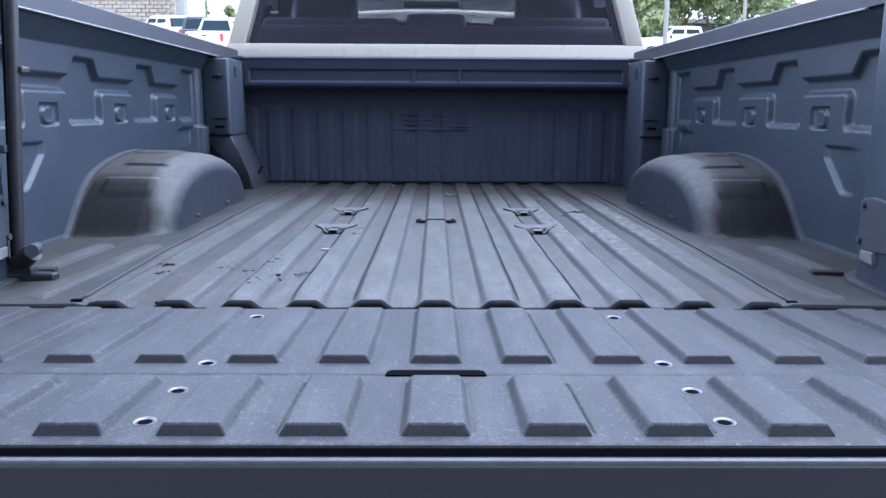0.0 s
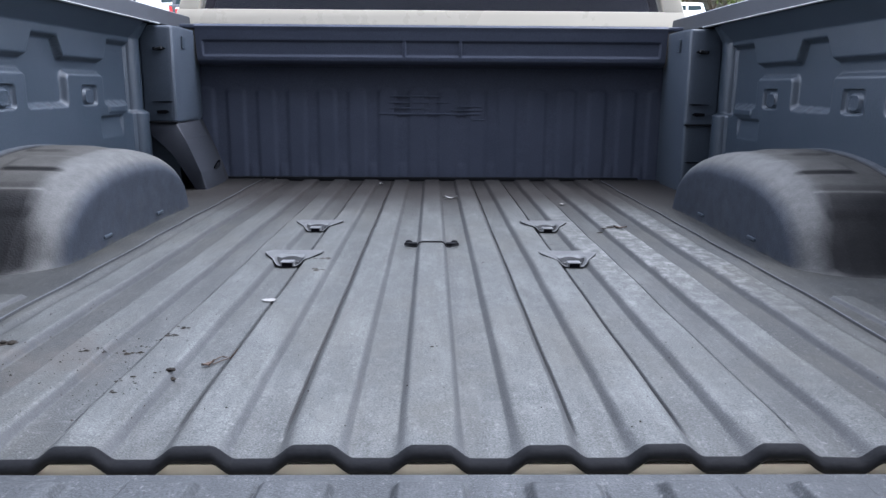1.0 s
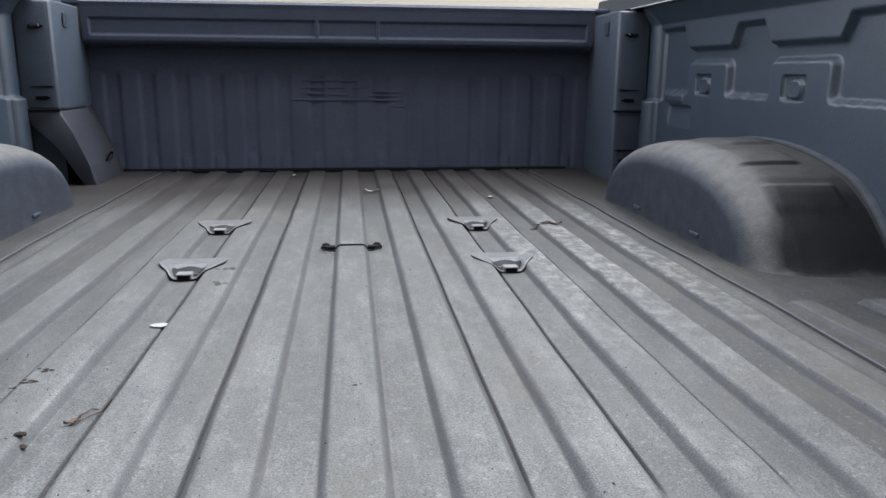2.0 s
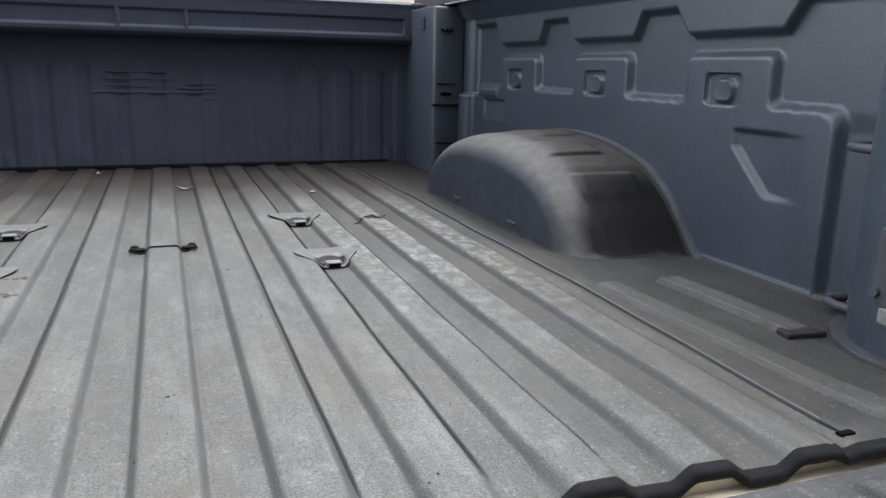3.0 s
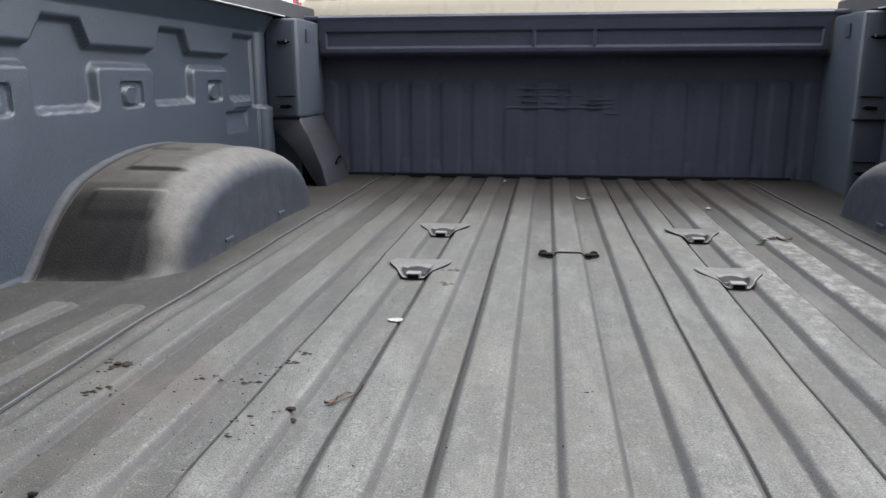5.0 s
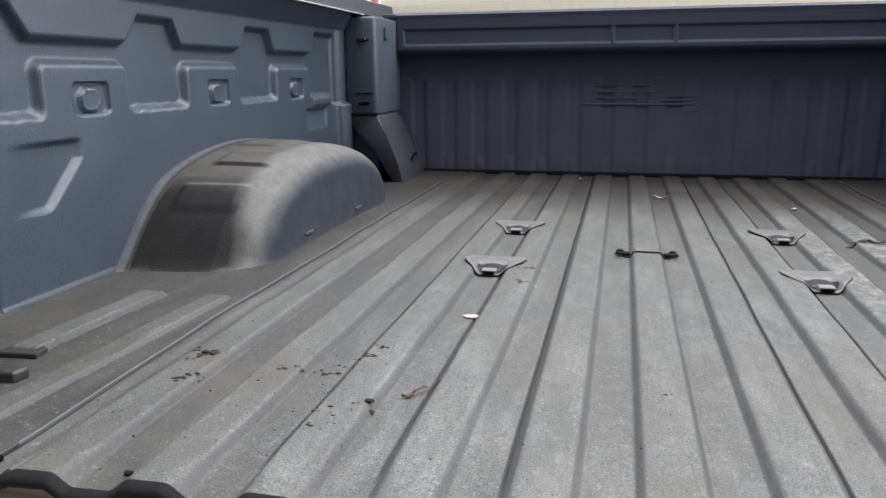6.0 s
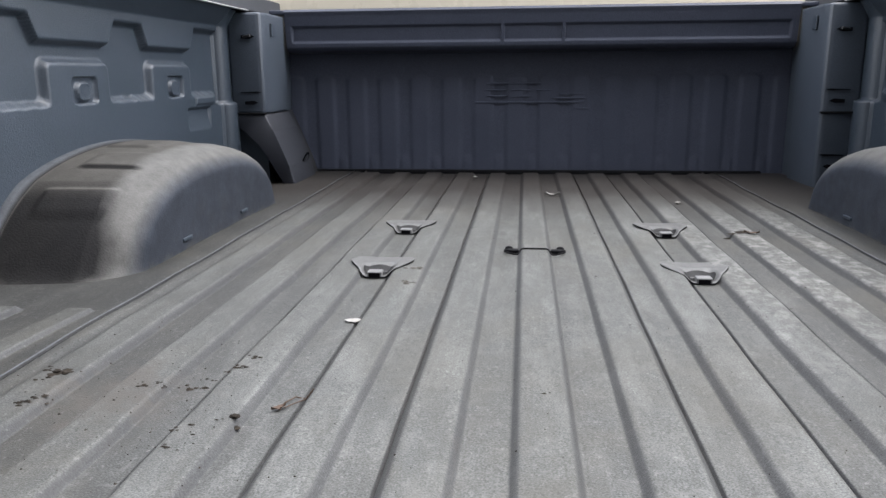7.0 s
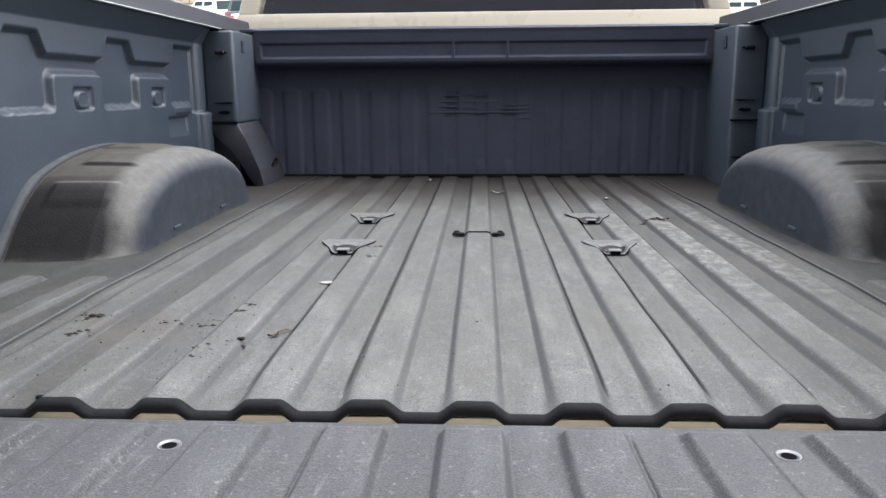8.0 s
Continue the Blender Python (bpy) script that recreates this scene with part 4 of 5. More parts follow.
hang(part("gate_slot", prism(bmesh.new(), [(-0.056, -0.394), (0.056, -0.394), (0.054, -0.382), (0.049, -0.378), (-0.049, -0.378), (-0.054, -0.382)], "z", gz_at(0, -0.38) - 0.01, gz_at(0.07, -0.392) + 0.0022), DARK, gate, "black slot in the gate liner"))
for x in (-0.266, 0.266):
    for y in (-0.100, -0.345, -0.446, -0.535):
        z = gz_at(x, y)
        scr = bmesh.new()
        rings = [[scr.verts.new((x + r * math.cos(q), y + r * math.sin(q), z + h)) for q in np.linspace(0, 2 * math.pi, 24, endpoint=False)]
                 for r, h in ((0.0108, 0.0), (0.0103, 0.0012), (0.0092, 0.0009), (0.0070, -0.0014), (0.0062, -0.0004), (0.0056, -0.0004))]
        for ra, rb in zip(rings[:-1], rings[1:]):
            for i in range(24):
                scr.faces.new((ra[i], ra[(i + 1) % 24], rb[(i + 1) % 24], rb[i]))
        hang(part("washer", scr, WASHER, gate, "dished dull steel washer with a bolt hole", smooth=True))
        hang(part("bolt_hole", rod(bmesh.new(), (x, y, z - 0.006), (x, y, z + 0.0003), 0.0064, sides=16), DARK, gate))
# dark plates on the rib ends; shade of their rear faces is in the colour
for end, length, high in ((-0.3425, 0.0033, 0.0098), (-0.5682, 0.0037, 0.0112)):
    me = None
    for k in range(-6, 7):
        if me is None:
            zb = gz_at(0.0535, end)
            rib_end = bmesh.new()
            q = [rib_end.verts.new(p) for p in ((-0.0305, -0.0008, -0.0002), (0.0305, -0.0008, -0.0002), (0.0240, length - 0.0014, high - 0.0022), (-0.0240, length - 0.0014, high - 0.0022))]
            back = [rib_end.verts.new(v.co + Vector((0, 0.002, -0.0006))) for v in q]
            rib_end.faces.new(q)
            rib_end.faces.new(back[::-1])
            for i in range(4):
                rib_end.faces.new((q[i], back[i], back[(i + 1) % 4], q[(i + 1) % 4]))
            ob = hang(part("rib_end", rib_end, LINER_DARK, gate, "dark plate on a gate rib end, coloured as shade"))
            me = ob.data
        else:
            ob = hang(new("rib_end", me))
            ob.parent = gate
        ob.location = (k * 0.107, end, zb)
ZE = gz_at(0.0535, -0.579)
hang(part("gate_groove", boxed(-GX, GX, -0.594, -0.580, ZE - 0.045, ZE - 0.009), EDGE, gate))
hang(part("gate_edge", boxed(-GX, GX, -0.5890, -0.5856, ZE - 0.031, ZE - 0.0014, 0.0012), EDGE, gate, "dark turned-down edge of the gate liner"))
hang(part("gate_trim", boxed(-GX, GX, -0.6005, -0.5932, ZE - 0.015, ZE - 0.0075, 0.002, 3), TRIM, gate, "bright rounded top edge of the tailgate", smooth=True))
hang(part("gate_outer", prism(bmesh.new(), [(-0.602, ZE - 0.13), (-0.602, ZE - 0.0125), (-0.594, ZE - 0.0125), (-0.585, ZE - 0.03), (-0.045, -0.05), (-0.045, -0.11)], "x", -GX, GX, 0.002), GATE_FACE, gate, "dark outer shell of the tailgate"))
hang(part("hinge_fill", boxed(-0.72, 0.72, -0.07, -0.042, -0.09, -0.045), BLACK, gate))

# tie-down covers on the floor
def cover(x, y):
    c = thing("tie_down_cover", "", "")
    c.parent = truck
    c.matrix_parent_inverse = TB
    c.location = (x, y, 0)
    us, vs = steps(-1, 1, 0.04), steps(0, 1, 0.05)

    def plate(u, v):
        a = np.abs(u)
        near = np.interp(a, [0, 0.25, 0.44, 0.56, 0.68, 0.84, 0.95, 1], [-0.026, -0.0255, -0.018, -0.004, 0.010, 0.026, 0.038, 0.050])
        far = 0.084 - 0.012 * ramp(a, 0.86, 1.0) - 0.003 * (1 - ramp(a, 0.2, 0.5))
        yy = far + (near - far) * v
        xx = u * 0.0545
        dip = (1 - ramp(a, 0.30, 0.56)) * ramp(v, 0.30, 0.66) * (1 - 0.12 * ramp(v, 0.88, 0.97))
        zz = 0.0008 + 0.0014 * ramp(v, 0.1, 0.7) - 0.0100 * dip + 0.0014 * ramp(a, 0.60, 0.95) * ramp(v, 0.2, 0.8)
        return xx, yy, zz
    sheet("cover_plate", us, vs, plate, PLATE, c, "worn silver cover plate", back=(0, 0, -0.0022))
    def hollow(r, q):
        px, py, pz = plate(0.47 * r * np.cos(q), 0.68 + 0.23 * r * np.sin(q))
        return px, py, pz + 0.0016
    # dark sheet; the shade of a deep hollow is put in its colour
    sheet("dish", steps(0.01, 1, 0.11), np.linspace(0, 2 * math.pi, 33), hollow, DISH, c, "hollow round the hook, coloured dark as shade")
    # pale strip puts the lit edge of the plate in its colour
    sheet("rim", us, steps(0, 1, 0.25), lambda u, v: (plate(u, 0.93 + 0.07 * v)[0], plate(u, 0.93 + 0.07 * v)[1], plate(u, 0.93 + 0.07 * v)[2] + 0.0007 + 0.0005 * np.sin(v * math.pi)), RIM, c, "bright rim of the plate, lit edge in its colour", back=(0, 0, -0.0004))
    # dark strip stands for the shadow line below the rim
    sheet("skirt", us, steps(0, 1, 0.5), lambda u, v: (plate(u, 1 + 0 * v)[0], plate(u, 1 + 0 * v)[1] - 0.0012, plate(u, 1 + 0 * v)[2] - 0.0008 - 0.0014 * v), EDGE, c, "dark strip for the shadow under the rim", back=(0, 0.001, 0))
    part("hook_block", boxed(-0.0120, 0.0120, -0.0255, -0.006, -0.0090, 0.0012, 0.0012), RIM, c)
    part("hook_slot", boxed(-0.0092, 0.0092, -0.0264, -0.022, -0.0078, -0.0006), DARK, c)
    part("hook", rod(bmesh.new(), (-0.017, 0.000, -0.0065), (0.017, 0.000, -0.0065), 0.003, sides=8), BLACK, c)
    return c


for x, y in ((-0.265, 0.757), (0.264, 0.757), (-0.266, 1.105), (0.267, 1.105)):
    cover(x, y)

# hitch cover on the middle rib, with a black hook on each side
hc = thing("hitch_cover", "", "")
hc.parent, hc.matrix_parent_inverse, hc.location = truck, TB, (0, 0.918, 0)
part("cover_plate", boxed(-0.021, 0.021, -0.001, 0.050, 0.0004, 0.0020, 0.0006), FLOOR, hc)
wire = bmesh.new()
wp = [(-0.056, 0.000), (-0.047, -0.012), (-0.039, -0.022), (-0.031, -0.022), (-0.025, -0.010), (-0.020, -0.003), (0.020, -0.003), (0.025, -0.010), (0.031, -0.022), (0.039, -0.022), (0.047, -0.012), (0.056, 0.000)]
for (ax, ay), (bx, by) in zip(wp[:-1], wp[1:]):
    rod(wire, (ax, ay, -0.004 if abs(ax) > 0.027 else 0.0030), (bx, by, -0.004 if abs(bx) > 0.027 else 0.0030), 0.0015, sides=8)
part("wire", wire, EDGE, hc, "black bent wire loop")
for s in (-1, 1):
    h = prism(bmesh.new(), [(s * 0.029, 0.002), (s * 0.044, 0.000), (s * 0.058, 0.008), (s * 0.046, 0.017), (s * 0.030, 0.015)], "z", -0.008, -0.0015, 0.0015)
    bmesh.ops.create_uvsphere(h, u_segments=12, v_segments=8, radius=1.0, matrix=pose(s * 0.048, 0.026, -0.004) @ Matrix.Diagonal((0.0075, 0.006, 0.0045, 1)))
    part("hook", h, EDGE, hc, "black steel hook")

# ---- cab ----
cab = thing("cab", "", "")
cab.parent = truck
hang(cab)


def quad_wall(name, pts, thick, mat, parent, label=""):
    bm = bmesh.new()
    v = [bm.verts.new(p) for p in pts]
    f = bm.faces.new(v)
    r = bmesh.ops.extrude_face_region(bm, geom=[f])
    for e in r["geom"]:
        if isinstance(e, bmesh.types.BMVert):
            e.co += Vector(thick)
    edges = [e for e in bm.edges]
    bmesh.ops.bevel(bm, geom=edges, offset=min(0.006, Vector(thick).length / 4), segments=2, affect="EDGES", profile=0.5)
    return hang(part(name, bm, mat, parent, label, smooth=True))


YC = 2.155
quad_wall("rear_panel", [(-0.93, YC, -0.35), (0.93, YC, -0.35), (0.905, YC, 0.55), (0.895, YC, 0.583), (-0.895, YC, 0.583), (-0.905, YC, 0.55)], (0, 0.05, 0), CREAM, cab, "cream painted cab back below the window")
for s in (-1, 1):
    quad_wall("rear_pillar", [(s * 0.820, YC + 0.0, 0.581), (s * 0.892, YC, 0.581), (s * 0.775, YC + 0.05, 1.0), (s * 0.705, YC + 0.05, 1.0)], (0, 0.07, 0), CREAM, cab, "cream painted rear cab pillar")
    quad_wall("cab_side", [(s * 0.94, YC, -0.45), (s * 0.94, 4.2, -0.45), (s * 0.94, 4.2, 0.47), (s * 0.93, YC, 0.55)], (s * 0.05, 0, 0), CREAM, cab, "cream painted cab side")
    quad_wall("side_window", [(s * 0.89, YC + 0.08, 0.57), (s * 0.90, 3.95, 0.50), (s * 0.74, 3.35, 1.0), (s * 0.74, YC + 0.15, 1.0)], (s * 0.006, 0, 0), REAR_GLASS, cab, "tinted side glass").visible_shadow = False
    quad_wall("front_pillar", [(s * 0.93, 4.18, 0.46), (s * 0.86, 4.18, 0.46), (s * 0.70, 3.42, 1.0), (s * 0.77, 3.40, 1.0)], (0, 0.03, 0.03), CREAM, cab)
    quad_wall("door_pillar", [(s * 0.92, 3.08, 0.5), (s * 0.92, 3.20, 0.5), (s * 0.75, 3.15, 1.0), (s * 0.75, 3.03, 1.0)], (s * 0.03, 0, 0), BLACK, cab)
    quad_wall("door_trim", [(s * 0.855, YC + 0.08, -0.40), (s * 0.855, 4.10, -0.40), (s * 0.855, 4.10, 0.46), (s * 0.855, YC + 0.08, 0.545)], (s * 0.03, 0, 0), CABIN, cab, "dark inner door trim")
    quad_wall("pillar_trim", [(s * 0.94, 4.14, 0.45), (s * 0.82, 4.14, 0.45), (s * 0.67, 3.38, 0.985), (s * 0.78, 3.36, 0.985)], (0, 0.02, 0.02), CABIN, cab, "dark pillar trim")
    quad_wall("rear_pillar_trim", [(s * 0.800, YC + 0.085, 0.57), (s * 0.90, YC + 0.085, 0.57), (s * 0.785, YC + 0.13, 0.985), (s * 0.69, YC + 0.13, 0.985)], (0, 0.02, 0), CABIN, cab, "dark pillar trim")
roof = bmesh.new()
prism(roof, [(-0.79, 0.99), (0.79, 0.99), (0.76, 1.045), (0.60, 1.07), (-0.60, 1.07), (-0.76, 1.045)], "y", YC + 0.03, 3.45, 0.01)
hang(part("roof", roof, CREAM, cab, "cream painted roof", smooth=True))
hang(part("headliner", boxed(-0.74, 0.74, YC + 0.10, 3.38, 0.972, 0.988), CABIN, cab))
win = quad_wall("rear_window", [(-0.822, YC + 0.012, 0.580), (0.822, YC + 0.012, 0.580), (0.708, YC + 0.058, 1.0), (-0.708, YC + 0.058, 1.0)], (0, 0.006, 0), REAR_GLASS, cab, "dark tinted rear window glass")
win.visible_shadow = False
quad_wall("windscreen", [(-0.86, 4.18, 0.47), (0.86, 4.18, 0.47), (0.71, 3.42, 1.0), (-0.71, 3.42, 1.0)], (0, 0.005, 0.004), CLEAR_GLASS, cab, "clear windscreen").visible_shadow = False
hang(part("dashboard", boxed(-0.88, 0.88, 3.75, 4.17, 0.10, 0.47, 0.05, 3), SEAT, cab))
hang(part("cab_floor", boxed(-0.92, 0.92, YC + 0.06, 4.3, -0.50, -0.42), BLACK, cab))
hang(part("rear_seat", boxed(-0.84, 0.84, 2.36, 2.56, -0.3, 0.684, 0.03, 3), SEAT, cab, "dark cloth rear bench"))
for x0, x1, top in ((-0.80, -0.175, 0.722), (-0.139, 0.135, 0.742), (0.266, 0.80, 0.728)):
    hang(part("headrest", boxed(x0, x1, 2.42, 2.52, 0.62, top, 0.022, 3), SEAT, cab, smooth=True))
for x in (-0.46, 0.46):
    hang(part("front_seat", boxed(x - 0.24, x + 0.24, 3.15, 3.3, -0.2, 0.62, 0.06, 3), CABIN, cab, smooth=True))
    hang(part("headrest", boxed(x - 0.02 if x > 0 else x - 0.34, x + 0.34 if x > 0 else x + 0.02, 3.17, 3.28, 0.60, 0.93, 0.04, 3), CABIN, cab, smooth=True))
hang(part("rear_view_mirror", boxed(-0.20, 0.14, 3.50, 3.53, 0.905, 0.955, 0.015, 3), BLACK, cab))
quad_wall("seat_belt", [(-0.735, 2.335, 0.735), (-0.715, 2.335, 0.735), (-0.690, 2.335, 0.965), (-0.712, 2.335, 0.965)], (0, 0.003, 0), RAIL, cab, "grey seat belt strap")
hang(part("belt_tag", boxed(-0.742, -0.708, 2.328, 2.333, 0.727, 0.737, 0.001), LIP, cab, "small white tag"))
hood = bmesh.new()
prism(hood, [(4.15, -0.40), (5.55, -0.40), (5.62, -0.1), (5.55, 0.36), (4.9, 0.44), (4.15, 0.46)], "x", -0.96, 0.96, 0.05, 3)
hang(part("hood", hood, CREAM, cab, "cream painted hood", smooth=True))

# wheels
def wheel(x, y):
    w = thing("wheel", "", "")
    w.parent = truck
    w.location = (x, y, 0.41)
    ty = bmesh.new()
    r = [(0.24, -0.13), (0.33, -0.14), (0.39, -0.13), (0.41, -0.10), (0.41, 0.10), (0.39, 0.13), (0.33, 0.14), (0.24, 0.13)]
    n = 40
    ring = [[ty.verts.new((b, a * math.cos(t), a * math.sin(t))) for a, b in r] for t in np.linspace(0, 2 * math.pi, n, endpoint=False)]
    for i in range(n):
        for j in range(len(r)):
            ty.faces.new((ring[i][j], ring[(i + 1) % n][j], ring[(i + 1) % n][(j + 1) % len(r)], ring[i][(j + 1) % len(r)]))
    part("tyre", ty, RUBBER, w, "black rubber tyre", smooth=True)
    part("rim", rod(bmesh.new(), (-0.10, 0, 0), (0.10, 0, 0), 0.245, sides=32), STEEL, w, "grey steel rim", smooth=True)


for x in (-0.84, 0.84):
    for y in (1.075, 4.95):
        wheel(x, y)
hang(part("chassis", boxed(-0.45, 0.45, -0.1, 5.5, -0.42, -0.17, 0.02), BLACK, truck))


# ---- litter on the bed floor ----
def litter(name, x, y, size, mat, label, category, seed, lift=0.0, curl=0.3, aspect=0.5):
    """A small crumpled scrap or leaf: a ragged, curled blade."""
    rng = random.Random(seed)
    bm = bmesh.new()
    z = float(floor_z(np.array([x]), np.array([y]))[0]) + 0.0015 + lift
    n, turn = 9, rng.uniform(0, 6.28)
    rows = []
    for i in range(n):
        u = i / (n - 1) * 2 - 1
        w = aspect * size * 0.5 * max(0.12, (1 - u * u)) * rng.uniform(0.7, 1.2)
        h = curl * size * (0.3 + 0.5 * u * u) * rng.uniform(0.6, 1.2)
        rows.append([(u * size * 0.5, k * w, h * (0.4 + 0.6 * abs(k))) for k in (-1, 0, 1)])
    c, s_ = math.cos(turn), math.sin(turn)
    vs = [[bm.verts.new((c * p[0] - s_ * p[1], s_ * p[0] + c * p[1], p[2])) for p in r] for r in rows]
    for a, b_ in zip(vs[:-1], vs[1:]):
        for j in range(2):
            bm.faces.new((a[j], b_[j], b_[j + 1], a[j + 1]))
    r = bmesh.ops.extrude_face_region(bm, geom=bm.faces[:])
    for e in r["geom"]:
        if isinstance(e, bmesh.types.BMVert):
            e.co.z += 0.0008
    ob = part(name, bm, mat, None, smooth=True)
    ob.location = (x, y, z)
    return tagged(ob, label, category)


def crumbs(name, x, y, size, mat, label, category, seed, count=6):
    """A little scatter of flat, ragged crumbs lying together."""
    rng = random.Random(seed)
    bm = bmesh.new()
    turn = rng.uniform(-0.5, 0.5)
    for _ in range(count):
        u, v = rng.gauss(0, 0.32) * size, rng.gauss(0, 0.2) * size
        px, py = u * math.cos(turn) - v * math.sin(turn), u * math.sin(turn) + v * math.cos(turn)
        pz = float(floor_z(np.array([x + px]), np.array([y + py]))[0])
        r = size * rng.uniform(0.06, 0.17)
        ring = []
        for q in range(7):
            w = r * rng.uniform(0.5, 1.2)
            ring.append(bm.verts.new((px + 1.5 * w * math.cos(q * 0.9), py + w * math.sin(q * 0.9), pz)))
        tip = bm.verts.new((px + rng.uniform(-0.3, 0.3) * r, py, pz + min(0.0025, r * rng.uniform(0.25, 0.6))))
        for q in range(7):
            bm.faces.new((ring[q], ring[(q + 1) % 7], tip))
        bm.faces.new(ring[::-1])
    ob = part(name, bm, mat, None)
    ob.location = (x, y, 0.0003)
    return tagged(ob, label, category)


litter("dry_leaf", -0.264, 0.229, 0.017, LEAF, "curled brown dry leaf on the bed floor", "leaf", 1, aspect=0.45)
litter("dry_leaf", 0.056, 1.605, 0.045, PAPER, "pale curled dry leaf on the bed floor", "leaf", 2, curl=0.35, aspect=0.3)
litter("dry_leaf", 0.436, 1.094, 0.030, LEAF, "brown dry leaf beside a floor rib", "leaf", 11, curl=0.20, aspect=0.40)
crumbs("crumbled_leaf", 0.424, 1.108, 0.046, DIRT, "dark crumbled leaf beside a floor rib", "leaf", 12, 12)
crumbs("crumbled_leaf", -0.202, 0.765, 0.026, CRUMB, "flat crumbled leaf on the bed floor", "leaf", 4, 9)
crumbs("crumbled_leaf", -0.203, 0.680, 0.022, CRUMB, "flat crumbled leaf on the bed floor", "leaf", 5, 8)
litter("paper_scrap", -0.250, 0.512, 0.026, PAPER, "small pale paper scrap on the bed floor", "scrap", 206, curl=0.03, aspect=0.62)
litter("paper_scrap", -0.175, 1.975, 0.022, PAPER, "small pale scrap near the front wall", "scrap", 7, curl=0.3, aspect=0.7)
litter("paper_scrap", 0.370, 1.502, 0.022, PAPER, "small pale scrap on a floor rib", "scrap", 8, curl=0.3, aspect=0.7)


def lump(name, x, y, size, mat, label, category, seed):
    """A small rough clod with a broken outline."""
    rng = random.Random(seed)
    bm = bmesh.new()
    bmesh.ops.create_icosphere(bm, subdivisions=2, radius=size * 0.5)
    for v in bm.verts:
        v.co = Vector((v.co.x, v.co.y * 0.75, v.co.z * 0.5)) * rng.uniform(0.75, 1.2)
    ob = part(name, bm, mat, None)
    ob.location = (x, y, float(floor_z(np.array([x]), np.array([y]))[0]) + size * 0.18)
    return tagged(ob, label, category)


for i, (x, y, size) in enumerate(((-0.294, 0.190, 0.010), (-0.289, 0.180, 0.008), (-0.531, 0.279, 0.010), (-0.520, 0.276, 0.008))):
    lump("dirt_clod", x, y, size, DIRT, "small dark clod of dirt on the bed floor", "dirt", 70 + i)
for i, (x, y, size) in enumerate(((-0.305, 0.185, 0.014), (-0.528, 0.276, 0.034), (-0.510, 0.211, 0.030), (-0.349, 0.318, 0.024),
                                   (-0.373, 0.274, 0.026), (-0.400, 0.262, 0.020), (-0.335, 0.160, 0.020), (0.011, 0.270, 0.014), (0.003, 0.279, 0.008), (0.358, 0.614, 0.008), (0.457, 0.637, 0.008),
                                   (0.616, 0.707, 0.010), (-0.540, 0.262, 0.02), (-0.322, 0.152, 0.012), (-0.336, 0.308, 0.022), (-0.331, 0.340, 0.018), (-0.418, 0.255, 0.020),
                                   (-0.543, 0.285, 0.018), (-0.518, 0.200, 0.020), (-0.330, 0.128, 0.016), (-0.345, 0.495, 0.014), (-0.357, 0.300, 0.020))):
    crumbs("dirt_clump", x, y, size, DIRT, "scatter of dark dirt crumbs on the bed floor", "dirt", 40 + i, 5 if size > 0.015 else 2)
lump("dirt_clod", -0.460, 0.028, 0.0095, EDGE, "flat black clod of dirt on the bed floor", "dirt", 90)
# fine dark grit strewn over the floor, thickest round the leaf litter
rng = random.Random(17)
pts, faces = [], []
for i in range(620):
    if i < 230:
        x, y = rng.gauss(-0.43, 0.10), abs(rng.gauss(0.25, 0.10)) + 0.02
    else:
        x, y = rng.uniform(-0.56, 0.56), rng.uniform(0.02, 2.0)
    r, q0 = rng.uniform(0.0005, 0.0014) * (1.4 if rng.random() < 0.12 else 1.0), rng.uniform(0, 6.28)
    z = float(floor_z(np.array([x]), np.array([y]))[0])
    b = len(pts)
    pts += [(x + r * rng.uniform(0.7, 1.5) * math.cos(q0 + q * 1.571), y + r * rng.uniform(0.7, 1.5) * math.sin(q0 + q * 1.571), z - 0.0003) for q in range(4)] + [(x, y, z + r * rng.uniform(0.5, 0.9))]
    faces += [(b + q, b + (q + 1) % 4, b + 4) for q in range(4)]
grit = bpy.data.meshes.new("grit")
grit.from_pydata(pts, [], faces)
tagged(mesh_object("grit", grit, DIRT, None, smooth=False), "fine dark grit strewn over the bed floor", "grit", kind="stuff")
twig = bmesh.new()
tw = [(-0.262, 0.226), (-0.262, 0.243), (-0.255, 0.258), (-0.245, 0.262), (-0.236, 0.259), (-0.243, 0.252), (-0.251, 0.243), (-0.259, 0.231)]
for (ax, ay), (bx, by) in zip(tw[:-1], tw[1:]):
    za, zb = (float(floor_z(np.array([q]), np.array([w]))[0]) + 0.002 for q, w in ((ax, ay), (bx, by)))
    rod(twig, (ax, ay, za), (bx, by, zb), 0.0007, sides=6)
tagged(part("twig", twig, LEAF, None, smooth=True), "thin bent brown twig on the bed floor", "twig")
wall_fleck = part("paint_fleck", boxed(-0.0008, 0.0008, -0.0045, 0.0045, -0.0018, 0.0018, 0.0005), PAPER, None)
wall_fleck.location = (-0.9035, 0.66, 0.107)
tagged(wall_fleck, "tiny pale fleck stuck on the bed side", "fleck")

# ---- the ground and what stands beyond the truck ----
def ground_z(x, y):
    return -0.93 + 0.13 * np.clip(y - 9, 0, 46) + 0.01 * np.clip(y - 55, 0, 200) - 0.04 * np.clip(x - 5, 0, 20) * np.clip((y - 9) / 15, 0, 1)


ge = np.unique(np.concatenate([steps(-60, 60, 4), [-900, -400, -150, 150, 400, 900]]))
gn = np.unique(np.concatenate([steps(-20, 70, 2), [-900, -300, -60, 90, 120, 180, 300, 900]]))
